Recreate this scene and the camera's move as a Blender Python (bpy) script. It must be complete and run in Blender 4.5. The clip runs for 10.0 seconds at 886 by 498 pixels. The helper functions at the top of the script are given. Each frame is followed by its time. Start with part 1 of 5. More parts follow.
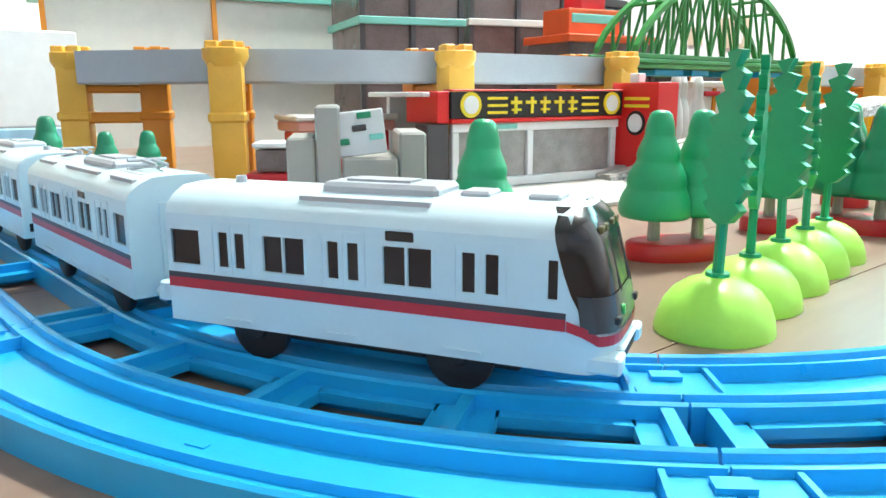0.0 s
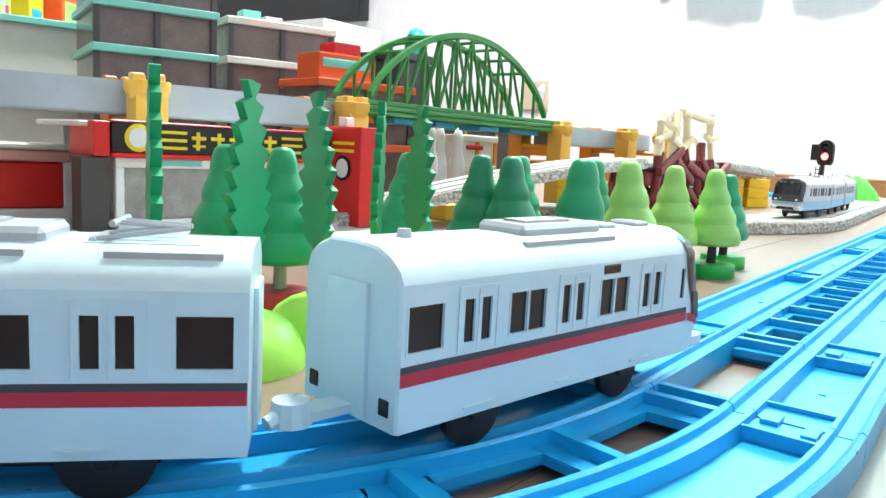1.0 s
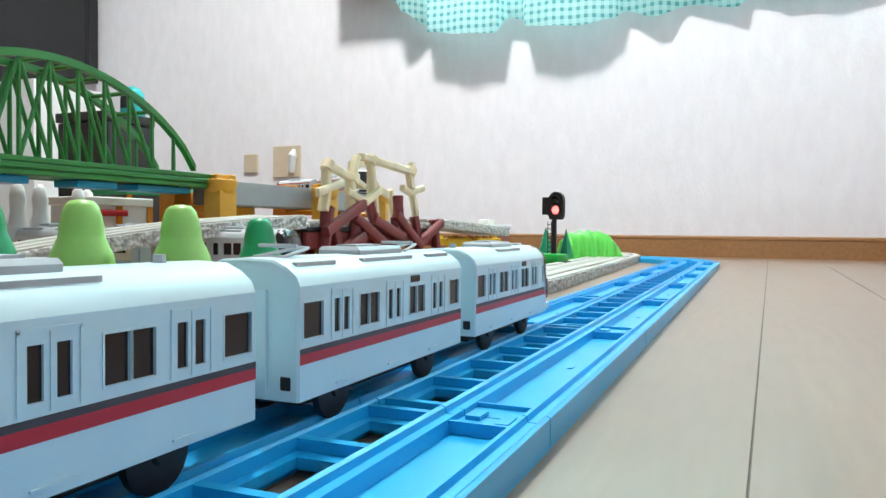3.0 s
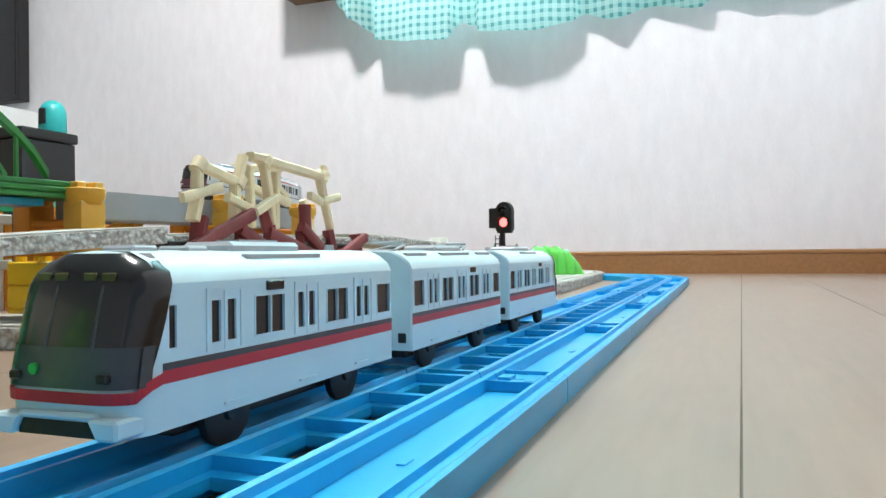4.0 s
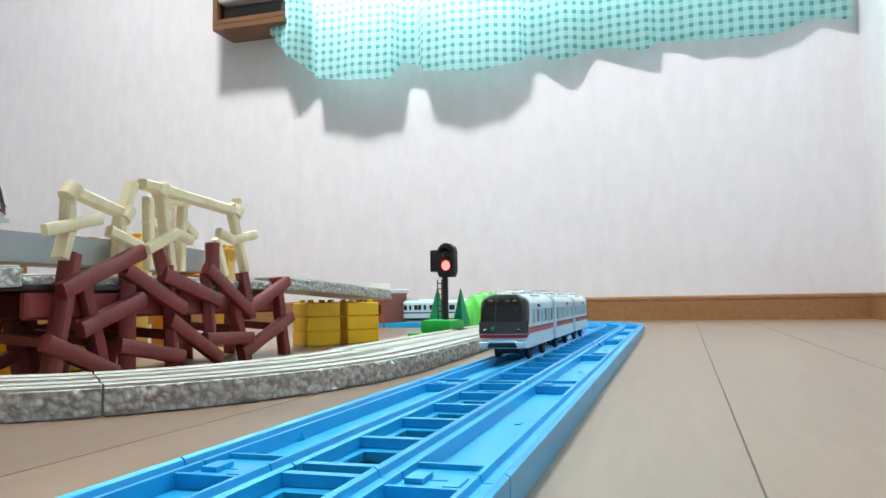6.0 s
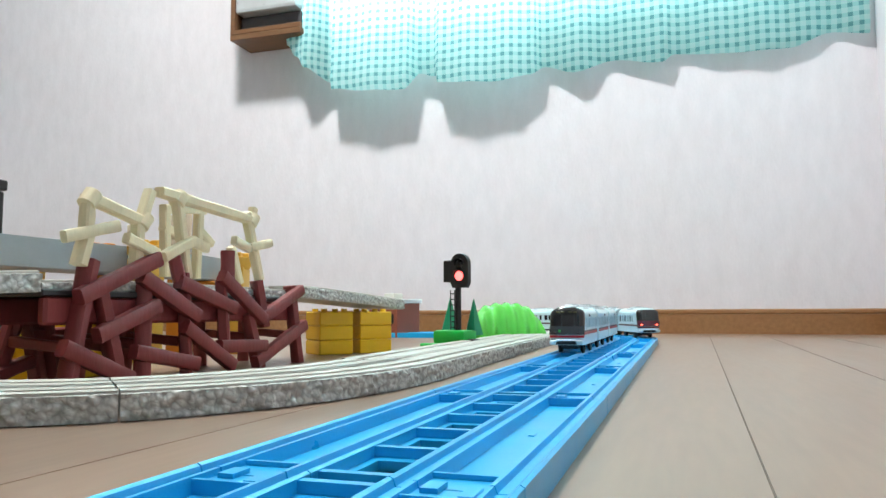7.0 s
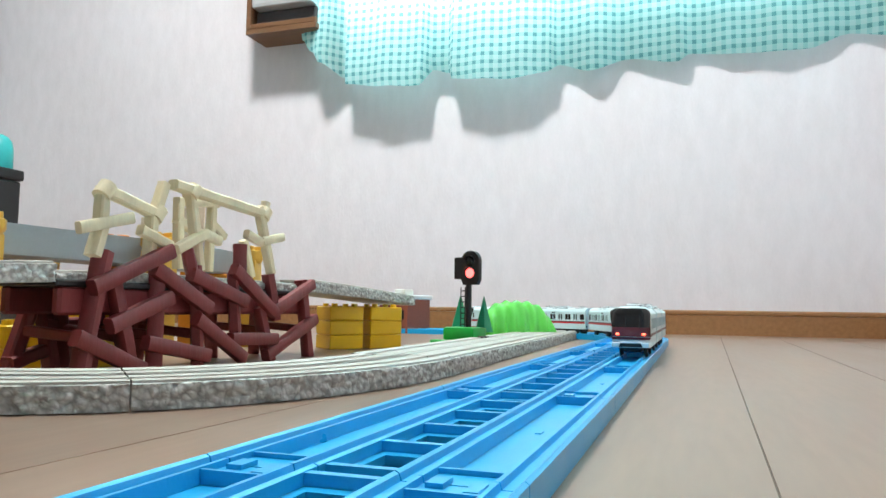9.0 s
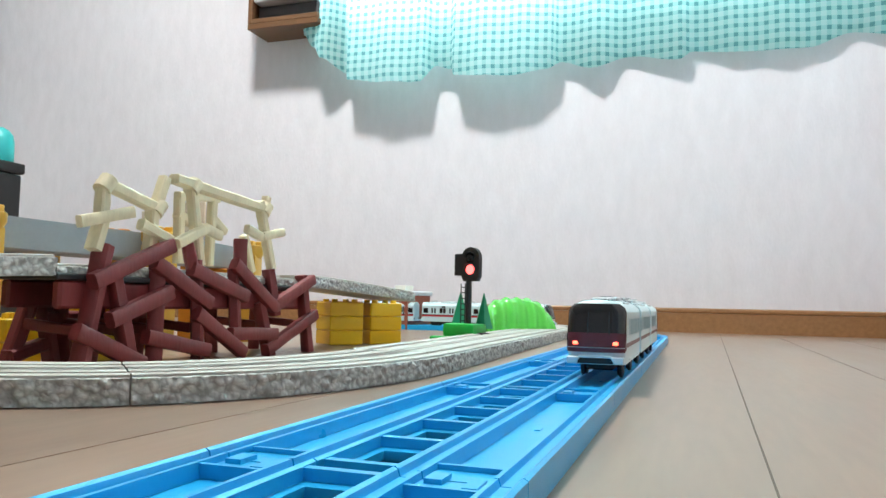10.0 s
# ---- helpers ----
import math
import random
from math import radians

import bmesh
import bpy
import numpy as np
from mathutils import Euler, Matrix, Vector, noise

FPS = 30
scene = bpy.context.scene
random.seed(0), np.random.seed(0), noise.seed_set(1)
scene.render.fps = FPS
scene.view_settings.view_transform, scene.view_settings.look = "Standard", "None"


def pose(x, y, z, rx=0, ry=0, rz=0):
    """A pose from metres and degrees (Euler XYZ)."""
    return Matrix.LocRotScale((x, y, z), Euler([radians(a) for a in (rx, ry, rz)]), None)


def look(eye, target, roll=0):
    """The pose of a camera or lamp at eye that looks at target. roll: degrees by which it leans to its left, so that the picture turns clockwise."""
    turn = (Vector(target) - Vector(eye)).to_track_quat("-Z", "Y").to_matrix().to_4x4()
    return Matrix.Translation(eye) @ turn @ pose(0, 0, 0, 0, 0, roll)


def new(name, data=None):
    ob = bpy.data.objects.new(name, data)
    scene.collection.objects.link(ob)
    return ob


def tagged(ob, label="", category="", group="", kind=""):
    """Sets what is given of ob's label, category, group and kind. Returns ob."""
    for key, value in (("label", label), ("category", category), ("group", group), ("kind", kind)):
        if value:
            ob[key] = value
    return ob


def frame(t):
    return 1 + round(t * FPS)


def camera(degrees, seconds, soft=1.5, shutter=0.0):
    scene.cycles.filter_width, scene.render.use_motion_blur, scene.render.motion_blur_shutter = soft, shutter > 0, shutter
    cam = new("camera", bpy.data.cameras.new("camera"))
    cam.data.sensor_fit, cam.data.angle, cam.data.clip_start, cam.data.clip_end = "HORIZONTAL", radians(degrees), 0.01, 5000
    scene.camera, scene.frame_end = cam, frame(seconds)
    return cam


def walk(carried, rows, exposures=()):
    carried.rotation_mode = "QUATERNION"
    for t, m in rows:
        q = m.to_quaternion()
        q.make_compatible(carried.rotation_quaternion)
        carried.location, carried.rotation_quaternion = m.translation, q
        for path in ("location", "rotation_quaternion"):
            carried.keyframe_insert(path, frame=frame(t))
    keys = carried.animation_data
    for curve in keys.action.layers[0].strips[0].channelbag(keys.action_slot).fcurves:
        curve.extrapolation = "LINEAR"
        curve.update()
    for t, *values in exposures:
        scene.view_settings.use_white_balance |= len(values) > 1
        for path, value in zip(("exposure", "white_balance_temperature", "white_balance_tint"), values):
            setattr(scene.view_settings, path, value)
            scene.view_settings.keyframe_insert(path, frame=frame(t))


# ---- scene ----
cam = camera(61.5, 10.0)
PATH = [
    (0, (0.194, 0.001, 0.086), (1.494, 1.466, -0.32), -0.2),
    (0.3, (0.2200, -0.0470, 0.0855), (1.6135, 1.3295, -0.2940), 0.4),
    (0.5, (0.2460, -0.0590, 0.0850), (1.717, 1.244, -0.2910), 0.9),
    (1, (0.319, -0.07, 0.081), (1.912, 1.109, -0.185), 3.0),
    (1.5, (0.391, -0.087, 0.073), (2.081, 0.966, -0.111), 3.3),
    (2, (0.467, -0.103, 0.07), (2.24, 0.816, -0.044), 2.9),
    (2.5, (0.55, -0.106, 0.071), (2.373, 0.715, -0.004), 1.6),
    (4, (0.808, -0.106, 0.058), (2.679, 0.599, 0.07), -0.6),
    (4.5, (0.864, -0.097, 0.056), (2.751, 0.561, 0.117), -1.0),
    (5, (0.904, -0.089, 0.054), (2.804, 0.524, 0.16), -1.3),
    (5.5, (0.907, -0.089, 0.054), (2.818, 0.484, 0.184), -1.2),
    (7, (0.905, -0.088, 0.054), (2.803, 0.519, 0.223), -0.2),
    (7.5, (0.904, -0.089, 0.054), (2.799, 0.528, 0.227), 0.1),
    (8, (0.905, -0.089, 0.054), (2.796, 0.537, 0.226), 0.3),
    (8.5, (0.905, -0.089, 0.054), (2.795, 0.542, 0.22), 0.6),
    (9, (0.904, -0.089, 0.054), (2.793, 0.548, 0.214), 0.8),
    (9.5, (0.904, -0.089, 0.054), (2.793, 0.551, 0.209), 0.9),
    (10, (0.904, -0.089, 0.054), (2.793, 0.549, 0.204), 1.2),
]
walk(cam, [(t, look(eye, target, roll)) for t, eye, target, roll in PATH],
     [(0, 1.22), (1.0, 1.02), (2.0, 0.56), (2.5, 0.38), (4.0, 0.23), (5.0, 0.14), (10.0, 0.10)])


# ---- light ----
world = bpy.data.worlds.new("world")
world.use_nodes = True
scene.world = world
wn = world.node_tree.nodes
sky = wn.new("ShaderNodeTexSky")
sky.sky_type, sky.sun_disc = "NISHITA", False
sky.sun_elevation, sky.sun_rotation = radians(50), radians(160)
world.node_tree.links.new(sky.outputs[0], wn["Background"].inputs[0])
wn["Background"].inputs[1].default_value = 0.05

LAMP = (1.68, 0.65, 2.3)
lamp_data = bpy.data.lights.new("ceiling_light_lamp", "AREA")
lamp_data.shape, lamp_data.size, lamp_data.energy, lamp_data.color = "DISK", 0.30, 60, (1.0, 1.0, 0.97)
lamp = new("ceiling_light_lamp", lamp_data)
lamp.matrix_world = pose(*LAMP)
# unseen fill lamp added in a south wall opening, behind the camera's start
FILL_OPENING = (-1.15, 0.75, 0.35, 1.75)
fill_data = bpy.data.lights.new("added_fill_light", "AREA")
fill_data.shape, fill_data.size, fill_data.size_y, fill_data.energy, fill_data.color = "RECTANGLE", FILL_OPENING[1] - FILL_OPENING[0], FILL_OPENING[3] - FILL_OPENING[2], 1.8, (0.90, 0.97, 1.0)
fill_lamp = new("added_fill_light", fill_data)
fill_lamp.matrix_world = look(((FILL_OPENING[0] + FILL_OPENING[1]) / 2, -0.58, (FILL_OPENING[2] + FILL_OPENING[3]) / 2), ((FILL_OPENING[0] + FILL_OPENING[1]) / 2, 1.0, (FILL_OPENING[2] + FILL_OPENING[3]) / 2))


# ---- materials ----
def mat(name, color, rough=0.4, vary=0.06, scale=40.0, bump=0.0, bump_scale=200.0, metal=0.0, alpha=1.0, glow=None, coat=0.0, trans=0.0, stretch=(1, 1, 1), island=0.0):
    m = bpy.data.materials.new(name)
    m.use_nodes = True
    nt = m.node_tree
    b = nt.nodes["Principled BSDF"]
    b.inputs["Roughness"].default_value = rough
    b.inputs["Metallic"].default_value = metal
    b.inputs["Coat Weight"].default_value = coat
    b.inputs["Transmission Weight"].default_value = trans
    tc = nt.nodes.new("ShaderNodeTexCoord")
    mp = nt.nodes.new("ShaderNodeMapping")
    mp.inputs["Scale"].default_value = stretch
    nt.links.new(tc.outputs["Object"], mp.inputs[0])
    n1 = nt.nodes.new("ShaderNodeTexNoise")
    n1.inputs["Scale"].default_value, n1.inputs["Detail"].default_value = scale, 5
    nt.links.new(mp.outputs[0], n1.inputs["Vector"])
    n2 = nt.nodes.new("ShaderNodeTexNoise")
    n2.inputs["Scale"].default_value, n2.inputs["Detail"].default_value = scale * 9, 3
    nt.links.new(mp.outputs[0], n2.inputs["Vector"])
    mx = nt.nodes.new("ShaderNodeMath")
    mx.operation = "MULTIPLY_ADD"
    mx.inputs[1].default_value = 0.4
    nt.links.new(n2.outputs[0], mx.inputs[0])
    nt.links.new(n1.outputs[0], mx.inputs[2])
    ramp = nt.nodes.new("ShaderNodeValToRGB")
    ramp.color_ramp.elements[0].position, ramp.color_ramp.elements[1].position = 0.45, 0.95
    c = Vector(color)
    ramp.color_ramp.elements[0].color = (*(c * (1 - vary)), 1)
    ramp.color_ramp.elements[1].color = (*[min(1, v) for v in c * (1 + vary)], 1)
    nt.links.new(mx.outputs[0], ramp.inputs[0])
    nt.links.new(ramp.outputs[0], b.inputs["Base Color"])
    rr = nt.nodes.new("ShaderNodeMapRange")
    rr.inputs["To Min"].default_value, rr.inputs["To Max"].default_value = max(0.02, rough - 0.08), min(1, rough + 0.1)
    nt.links.new(n1.outputs[0], rr.inputs["Value"])
    nt.links.new(rr.outputs[0], b.inputs["Roughness"])
    if bump:
        n3 = nt.nodes.new("ShaderNodeTexNoise")
        n3.inputs["Scale"].default_value, n3.inputs["Detail"].default_value = bump_scale, 4
        nt.links.new(mp.outputs[0], n3.inputs["Vector"])
        bp = nt.nodes.new("ShaderNodeBump")
        bp.inputs["Strength"].default_value, bp.inputs["Distance"].default_value = bump, 0.001
        nt.links.new(n3.outputs[0], bp.inputs["Height"])
        nt.links.new(bp.outputs[0], b.inputs["Normal"])
    if glow:
        b.inputs["Emission Color"].default_value = (*glow[:3], 1)
        b.inputs["Emission Strength"].default_value = glow[3]
    return m


M_BLUE = mat("blue_rail_plastic", (0.010, 0.37, 0.72), 0.30, 0.05, 30, 0.08, 900)
M_WHITE = mat("white_train_plastic", (0.58, 0.755, 0.80), 0.30, 0.03, 60)
M_DARKWIN = mat("dark_window_plastic", (0.012, 0.010, 0.012), 0.22, 0.2, 60)
M_RED = mat("red_stripe_paint", (0.50, 0.018, 0.03), 0.35, 0.06, 80)
M_CHAR = mat("charcoal_stripe_paint", (0.055, 0.05, 0.055), 0.4, 0.1, 80)
M_ROOFGREY = mat("grey_roof_plastic", (0.42, 0.46, 0.49), 0.42, 0.05, 60)
M_WHEEL = mat("dark_wheel_plastic", (0.022, 0.02, 0.022), 0.5, 0.2, 90)
M_GLASSBLACK = mat("black_glossy_mask", (0.010, 0.011, 0.012), 0.16, 0.1, 60, coat=0.1)
M_MASKGREY = mat("dark_grey_mask_plastic", (0.045, 0.055, 0.06), 0.22, 0.1, 60)
M_DISPLAY = mat("dull_yellow_print", (0.07, 0.065, 0.012), 0.4, 0.1, 60)
M_YELLOW = mat("yellow_pier_plastic", (0.74, 0.43, 0.06), 0.38, 0.06, 40, 0.06, 700)
# also stands for the piers' yellow with shade put into the colour
M_ORANGE = mat("orange_plastic_and_shaded_yellow", (0.66, 0.24, 0.012), 0.40, 0.06, 40, 0.06, 700)
M_BLOCK = mat("yellow_block_plastic", (0.80, 0.50, 0.008), 0.33, 0.05, 40)
M_DECK = mat("grey_deck_plastic", (0.36, 0.41, 0.45), 0.48, 0.06, 30, 0.06, 800)
M_STONE = mat("moulded_stone_grey", (0.52, 0.54, 0.50), 0.42, 0.3, 120, 0.9, 320)


def stone_relief(m, size):
    """Cobbled relief: rounded stones of that size, with the joints' shade painted into the colour."""
    nt = m.node_tree
    b = nt.nodes["Principled BSDF"]
    tc = nt.nodes.new("ShaderNodeTexCoord")
    wob = nt.nodes.new("ShaderNodeTexNoise")
    wob.inputs["Scale"].default_value = 0.6 / size
    nt.links.new(tc.outputs["Object"], wob.inputs["Vector"])
    mix = nt.nodes.new("ShaderNodeVectorMath")
    mix.operation = "MULTIPLY_ADD"
    mix.inputs[1].default_value = (size * 1.2, size * 1.2, size * 1.2)
    nt.links.new(wob.outputs["Color"], mix.inputs[0])
    nt.links.new(tc.outputs["Object"], mix.inputs[2])
    vo = nt.nodes.new("ShaderNodeTexVoronoi")
    vo.feature = "SMOOTH_F1"
    vo.inputs["Scale"].default_value = 1 / size
    vo.inputs["Smoothness"].default_value = 0.35
    nt.links.new(mix.outputs[0], vo.inputs["Vector"])
    inv = nt.nodes.new("ShaderNodeMath")
    inv.operation = "SUBTRACT"
    inv.inputs[0].default_value = 1.0
    nt.links.new(vo.outputs["Distance"], inv.inputs[1])
    bp = nt.nodes.new("ShaderNodeBump")
    bp.inputs["Strength"].default_value, bp.inputs["Distance"].default_value = 0.8, size * 0.42
    nt.links.new(inv.outputs[0], bp.inputs["Height"])
    nt.links.new(bp.outputs[0], b.inputs["Normal"])
    # base colour darkens towards the joints, as shade between the stones
    ramp = nt.nodes.new("ShaderNodeValToRGB")
    e = ramp.color_ramp.elements
    e[0].position, e[0].color = 0.30, (0.34, 0.34, 0.32, 1)
    e[1].position, e[1].color = 0.70, (0.60, 0.61, 0.58, 1)
    nt.links.new(inv.outputs[0], ramp.inputs[0])
    nt.links.new(ramp.outputs[0], b.inputs["Base Color"])


stone_relief(M_STONE, 0.0040)
M_STONETOP = mat("moulded_track_grey", (0.44, 0.43, 0.39), 0.5, 0.15, 50, 0.4, 420)
M_BRIDGE = mat("green_bridge_plastic", (0.022, 0.20, 0.035), 0.38, 0.08, 50, 0.05, 700)
M_TREE = mat("green_tree_plastic", (0.008, 0.33, 0.135), 0.36, 0.08, 60, 0.05, 600)
M_TREEDARK = mat("dark_green_tree_plastic", (0.006, 0.23, 0.11), 0.36, 0.08, 60, 0.05, 600)
M_TREELT = mat("light_green_tree_plastic", (0.33, 0.66, 0.16), 0.40, 0.06, 60, 0.05, 600)
M_BUMP = mat("lime_mound_plastic", (0.42, 0.85, 0.10), 0.35, 0.06, 40)
M_REDBASE = mat("red_base_plastic", (0.52, 0.012, 0.018), 0.32, 0.06, 60)
M_GREENBASE = mat("green_base_plastic", (0.012, 0.40, 0.06), 0.34, 0.06, 60)
M_BROWN = mat("red_brown_plastic_timber", (0.20, 0.030, 0.030), 0.48, 0.18, 60, 0.35, 260, stretch=(1, 1, 0.25))
M_IVORY = mat("ivory_plastic_timber", (0.76, 0.66, 0.44), 0.5, 0.12, 60, 0.3, 260, stretch=(1, 1, 0.3))
M_BLACK = mat("black_plastic", (0.010, 0.010, 0.011), 0.35, 0.2, 60)
M_SIGNRED = mat("red_sign_plastic", (0.62, 0.012, 0.012), 0.35, 0.05, 60)
M_GOLD = mat("yellow_sign_print", (0.78, 0.60, 0.02), 0.45, 0.05, 60)
M_SHOPWHITE = mat("white_shop_plastic", (0.72, 0.74, 0.74), 0.4, 0.04, 60)
M_TEAL = mat("teal_plastic", (0.20, 0.60, 0.52), 0.4, 0.05, 40)
M_OFFWHITE = mat("off_white_plastic", (0.68, 0.68, 0.62), 0.42, 0.05, 40)
M_SMOKE = mat("smoky_window_plastic", (0.16, 0.12, 0.115), 0.18, 0.25, 30)
M_ORED = mat("orange_red_plastic", (0.80, 0.11, 0.02), 0.35, 0.05, 40)
M_GREYB = mat("warm_grey_building_plastic", (0.36, 0.355, 0.32), 0.5, 0.06, 40)
M_BRICK = mat("brick_red_house_plastic", (0.30, 0.085, 0.05), 0.5, 0.12, 200)
M_SHOPGLASS = mat("grey_clear_plastic", (0.30, 0.29, 0.28), 0.12, 0.25, 60)
M_LIGHTBLUE = mat("light_blue_train_paint", (0.28, 0.48, 0.62), 0.35, 0.05, 60)
M_SILVER = mat("silver_train_plastic", (0.56, 0.59, 0.61), 0.3, 0.04, 60, metal=0.2)
M_MAROON = mat("maroon_train_paint", (0.10, 0.02, 0.035), 0.35, 0.1, 60)
M_LENS = mat("red_tail_lens", (0.9, 0.05, 0.03), 0.3, 0.0, 60, glow=(1.0, 0.10, 0.05, 6))
M_SIGLENS = mat("lit_red_signal_lens", (0.9, 0.1, 0.08), 0.3, 0.0, 60, glow=(1.0, 0.10, 0.09, 4.2))
M_WALL = mat("pale_vinyl_wallpaper", (0.755, 0.735, 0.775), 0.75, 0.045, 26, 0.55, 130, stretch=(1, 1.2, 0.5))
M_CEIL = mat("white_ceiling_board", (0.8, 0.8, 0.78), 0.8, 0.03, 6)
M_SHELFWOOD = mat("dark_brown_shelf_wood", (0.17, 0.085, 0.04), 0.4, 0.2, 12, 0.1, 200, stretch=(8, 0.6, 8))
M_WOOD = mat("varnished_baseboard_wood", (0.31, 0.155, 0.062), 0.35, 0.18, 12, 0.1, 200, stretch=(8, 0.6, 8))
M_FLOOR = mat("worn_brown_floor_sheet", (0.245, 0.164, 0.116), 0.32, 0.2, 7, 0.012, 160, stretch=(0.3, 2.6, 1))
M_SEAM = mat("dark_floor_joint", (0.12, 0.085, 0.06), 0.6, 0.2, 50)


# ---- building helpers ----
def box(bm, x0, x1, y0, y1, z0, z1, m=None):
    v = [bm.verts.new((m @ Vector(p)) if m else p) for p in ((x0, y0, z0), (x1, y0, z0), (x1, y1, z0), (x0, y1, z0), (x0, y0, z1), (x1, y0, z1), (x1, y1, z1), (x0, y1, z1))]
    fs = [bm.faces.new([v[i] for i in f]) for f in ((3, 2, 1, 0), (4, 5, 6, 7), (0, 1, 5, 4), (1, 2, 6, 5), (2, 3, 7, 6), (3, 0, 4, 7))]
    return v, fs


def rbox(bm, x0, x1, y0, y1, z0, z1, r=0.001, seg=1, m=None):
    t = bmesh.new()
    box(t, x0, x1, y0, y1, z0, z1)
    bmesh.ops.bevel(t, geom=t.edges[:] + t.verts[:], offset=r, segments=seg, affect="EDGES", profile=0.6)
    if m:
        bmesh.ops.transform(t, matrix=m, verts=t.verts)
    me = bpy.data.meshes.new("tmp")
    t.to_mesh(me)
    t.free()
    bm.from_mesh(me)
    bpy.data.meshes.remove(me)


def rod(bm, a, b, r0, r1=None, seg=10, caps=True):
    a, b = Vector(a), Vector(b)
    r1 = r0 if r1 is None else r1
    q = (b - a).to_track_quat("Z", "Y")
    rings = []
    for p, r in ((a, r0), (b, r1)):
        rings.append([bm.verts.new(p + q @ Vector((r * math.cos(k * math.tau / seg), r * math.sin(k * math.tau / seg), 0))) for k in range(seg)])
    for k in range(seg):
        bm.faces.new((rings[0][k], rings[0][(k + 1) % seg], rings[1][(k + 1) % seg], rings[1][k]))
    if caps:
        bm.faces.new(rings[0][::-1])
        bm.faces.new(rings[1])


def lathe(bm, prof, seg=24, m=None):
    rings = []
    for r, z in prof:
        rings.append([bm.verts.new((m or Matrix()) @ Vector((r * math.cos(k * math.tau / seg), r * math.sin(k * math.tau / seg), z))) for k in range(seg)])
    for a, b in zip(rings, rings[1:]):
        for k in range(seg):
            bm.faces.new((a[k], a[(k + 1) % seg], b[(k + 1) % seg], b[k]))
    bm.faces.new(rings[0][::-1])
    bm.faces.new(rings[-1])


def prism(bm, outline, y0, y1, m=None):
    """Extrude a closed outline of (x, z) from y0 to y1."""
    m = m or Matrix()
    a = [bm.verts.new(m @ Vector((x, y0, z))) for x, z in outline]
    b = [bm.verts.new(m @ Vector((x, y1, z))) for x, z in outline]
    n = len(a)
    bm.faces.new(a)
    bm.faces.new(b[::-1])
    for i in range(n):
        bm.faces.new((a[i], b[i], b[(i + 1) % n], a[(i + 1) % n]))


def sweep(bm, stations, section):
    """section: closed (offset, z); stations: (x, y, heading in radians), offset to the left of the heading."""
    rings = []
    for x, y, h in stations:
        nx, ny = -math.sin(h), math.cos(h)
        rings.append([bm.verts.new((x + nx * o, y + ny * o, z)) for o, z in section])
    n = len(section)
    for a, b in zip(rings, rings[1:]):
        for i in range(n):
            bm.faces.new((a[i], a[(i + 1) % n], b[(i + 1) % n], b[i]))
    bm.faces.new(rings[0][::-1])
    bm.faces.new(rings[-1])


def part(name, bm, material, parent=None, label="", smooth=0.0):
    bmesh.ops.recalc_face_normals(bm, faces=bm.faces)
    me = bpy.data.meshes.new(name)
    bm.to_mesh(me)
    bm.free()
    me.materials.append(material)
    if smooth:
        me.polygons.foreach_set("use_smooth", [True] * len(me.polygons))
        me.set_sharp_from_angle(angle=radians(smooth))
    ob = new(name, me)
    ob.parent = parent
    if label:
        ob["label"] = label
    return ob


def thing(name, m, label, category, group="", kind=""):
    ob = new(name)
    ob.empty_display_size = 0.01
    ob.matrix_world = m
    return tagged(ob, label, category, group, kind)


def solid(name, material, x0, x1, y0, y1, z0, z1, label, category="", kind="structure", r=0.0):
    bm = bmesh.new()
    if r:
        rbox(bm, x0, x1, y0, y1, z0, z1, r, 2)
    else:
        box(bm, x0, x1, y0, y1, z0, z1)
    return tagged(part(name, bm, material), label, category or name.split("_")[0], kind=kind)


# ---- room ----
WX, WY, BX, BY, CZ = 2.81, -0.534, -1.6, 3.4, 2.4
floor = thing("floor", Matrix(), "worn glossy brown wood-look plank floor", "floor", kind="structure")
bm = bmesh.new()
box(bm, BX, WX + 0.1, WY - 0.1, BY, -0.05, -0.0008)
part("subfloor", bm, M_SEAM, floor)
PLANK = 0.1153
for k in range(-5, 31):
    bm = bmesh.new()
    box(bm, BX, WX + 0.1, k * PLANK + 0.0272, (k + 1) * PLANK + 0.0264, -0.004, 0.0, Matrix.Rotation(-0.0208, 4, "Z"))
    part("plank", bm, M_FLOOR, floor)
solid("ceiling", M_CEIL, BX, WX + 0.1, WY - 0.1, BY, CZ, CZ + 0.05, "plain white ceiling", "ceiling")
# south wall, with an opening added for the unseen fill lamp
bm = bmesh.new()
for x0, x1, z0, z1 in ((BX, FILL_OPENING[0], 0, CZ), (FILL_OPENING[1], WX, 0, CZ), (FILL_OPENING[0], FILL_OPENING[1], 0, FILL_OPENING[2]), (FILL_OPENING[0], FILL_OPENING[1], FILL_OPENING[3], CZ)):
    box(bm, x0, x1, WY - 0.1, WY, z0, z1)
tagged(part("wall_south", bm, M_WALL), "pale vinyl wallpaper wall with an unseen opening added for fill light", "wall", kind="structure")
solid("wall_north", M_WALL, BX, WX + 0.1, BY, BY + 0.1, 0, CZ, "pale vinyl wallpaper wall", "wall")
solid("wall_west", M_WALL, BX - 0.1, BX, WY - 0.1, BY + 0.1, 0, CZ, "pale vinyl wallpaper wall", "wall")
# east wall with the window opening
WIN = (-0.42, 0.90, 0.86, 2.0)
bm = bmesh.new()
for y0, y1, z0, z1 in ((WY - 0.1, WIN[0], 0, CZ), (WIN[1], BY, 0, CZ), (WIN[0], WIN[1], 0, WIN[2]), (WIN[0], WIN[1], WIN[3], CZ)):
    box(bm, WX, WX + 0.1, y0, y1, z0, z1)
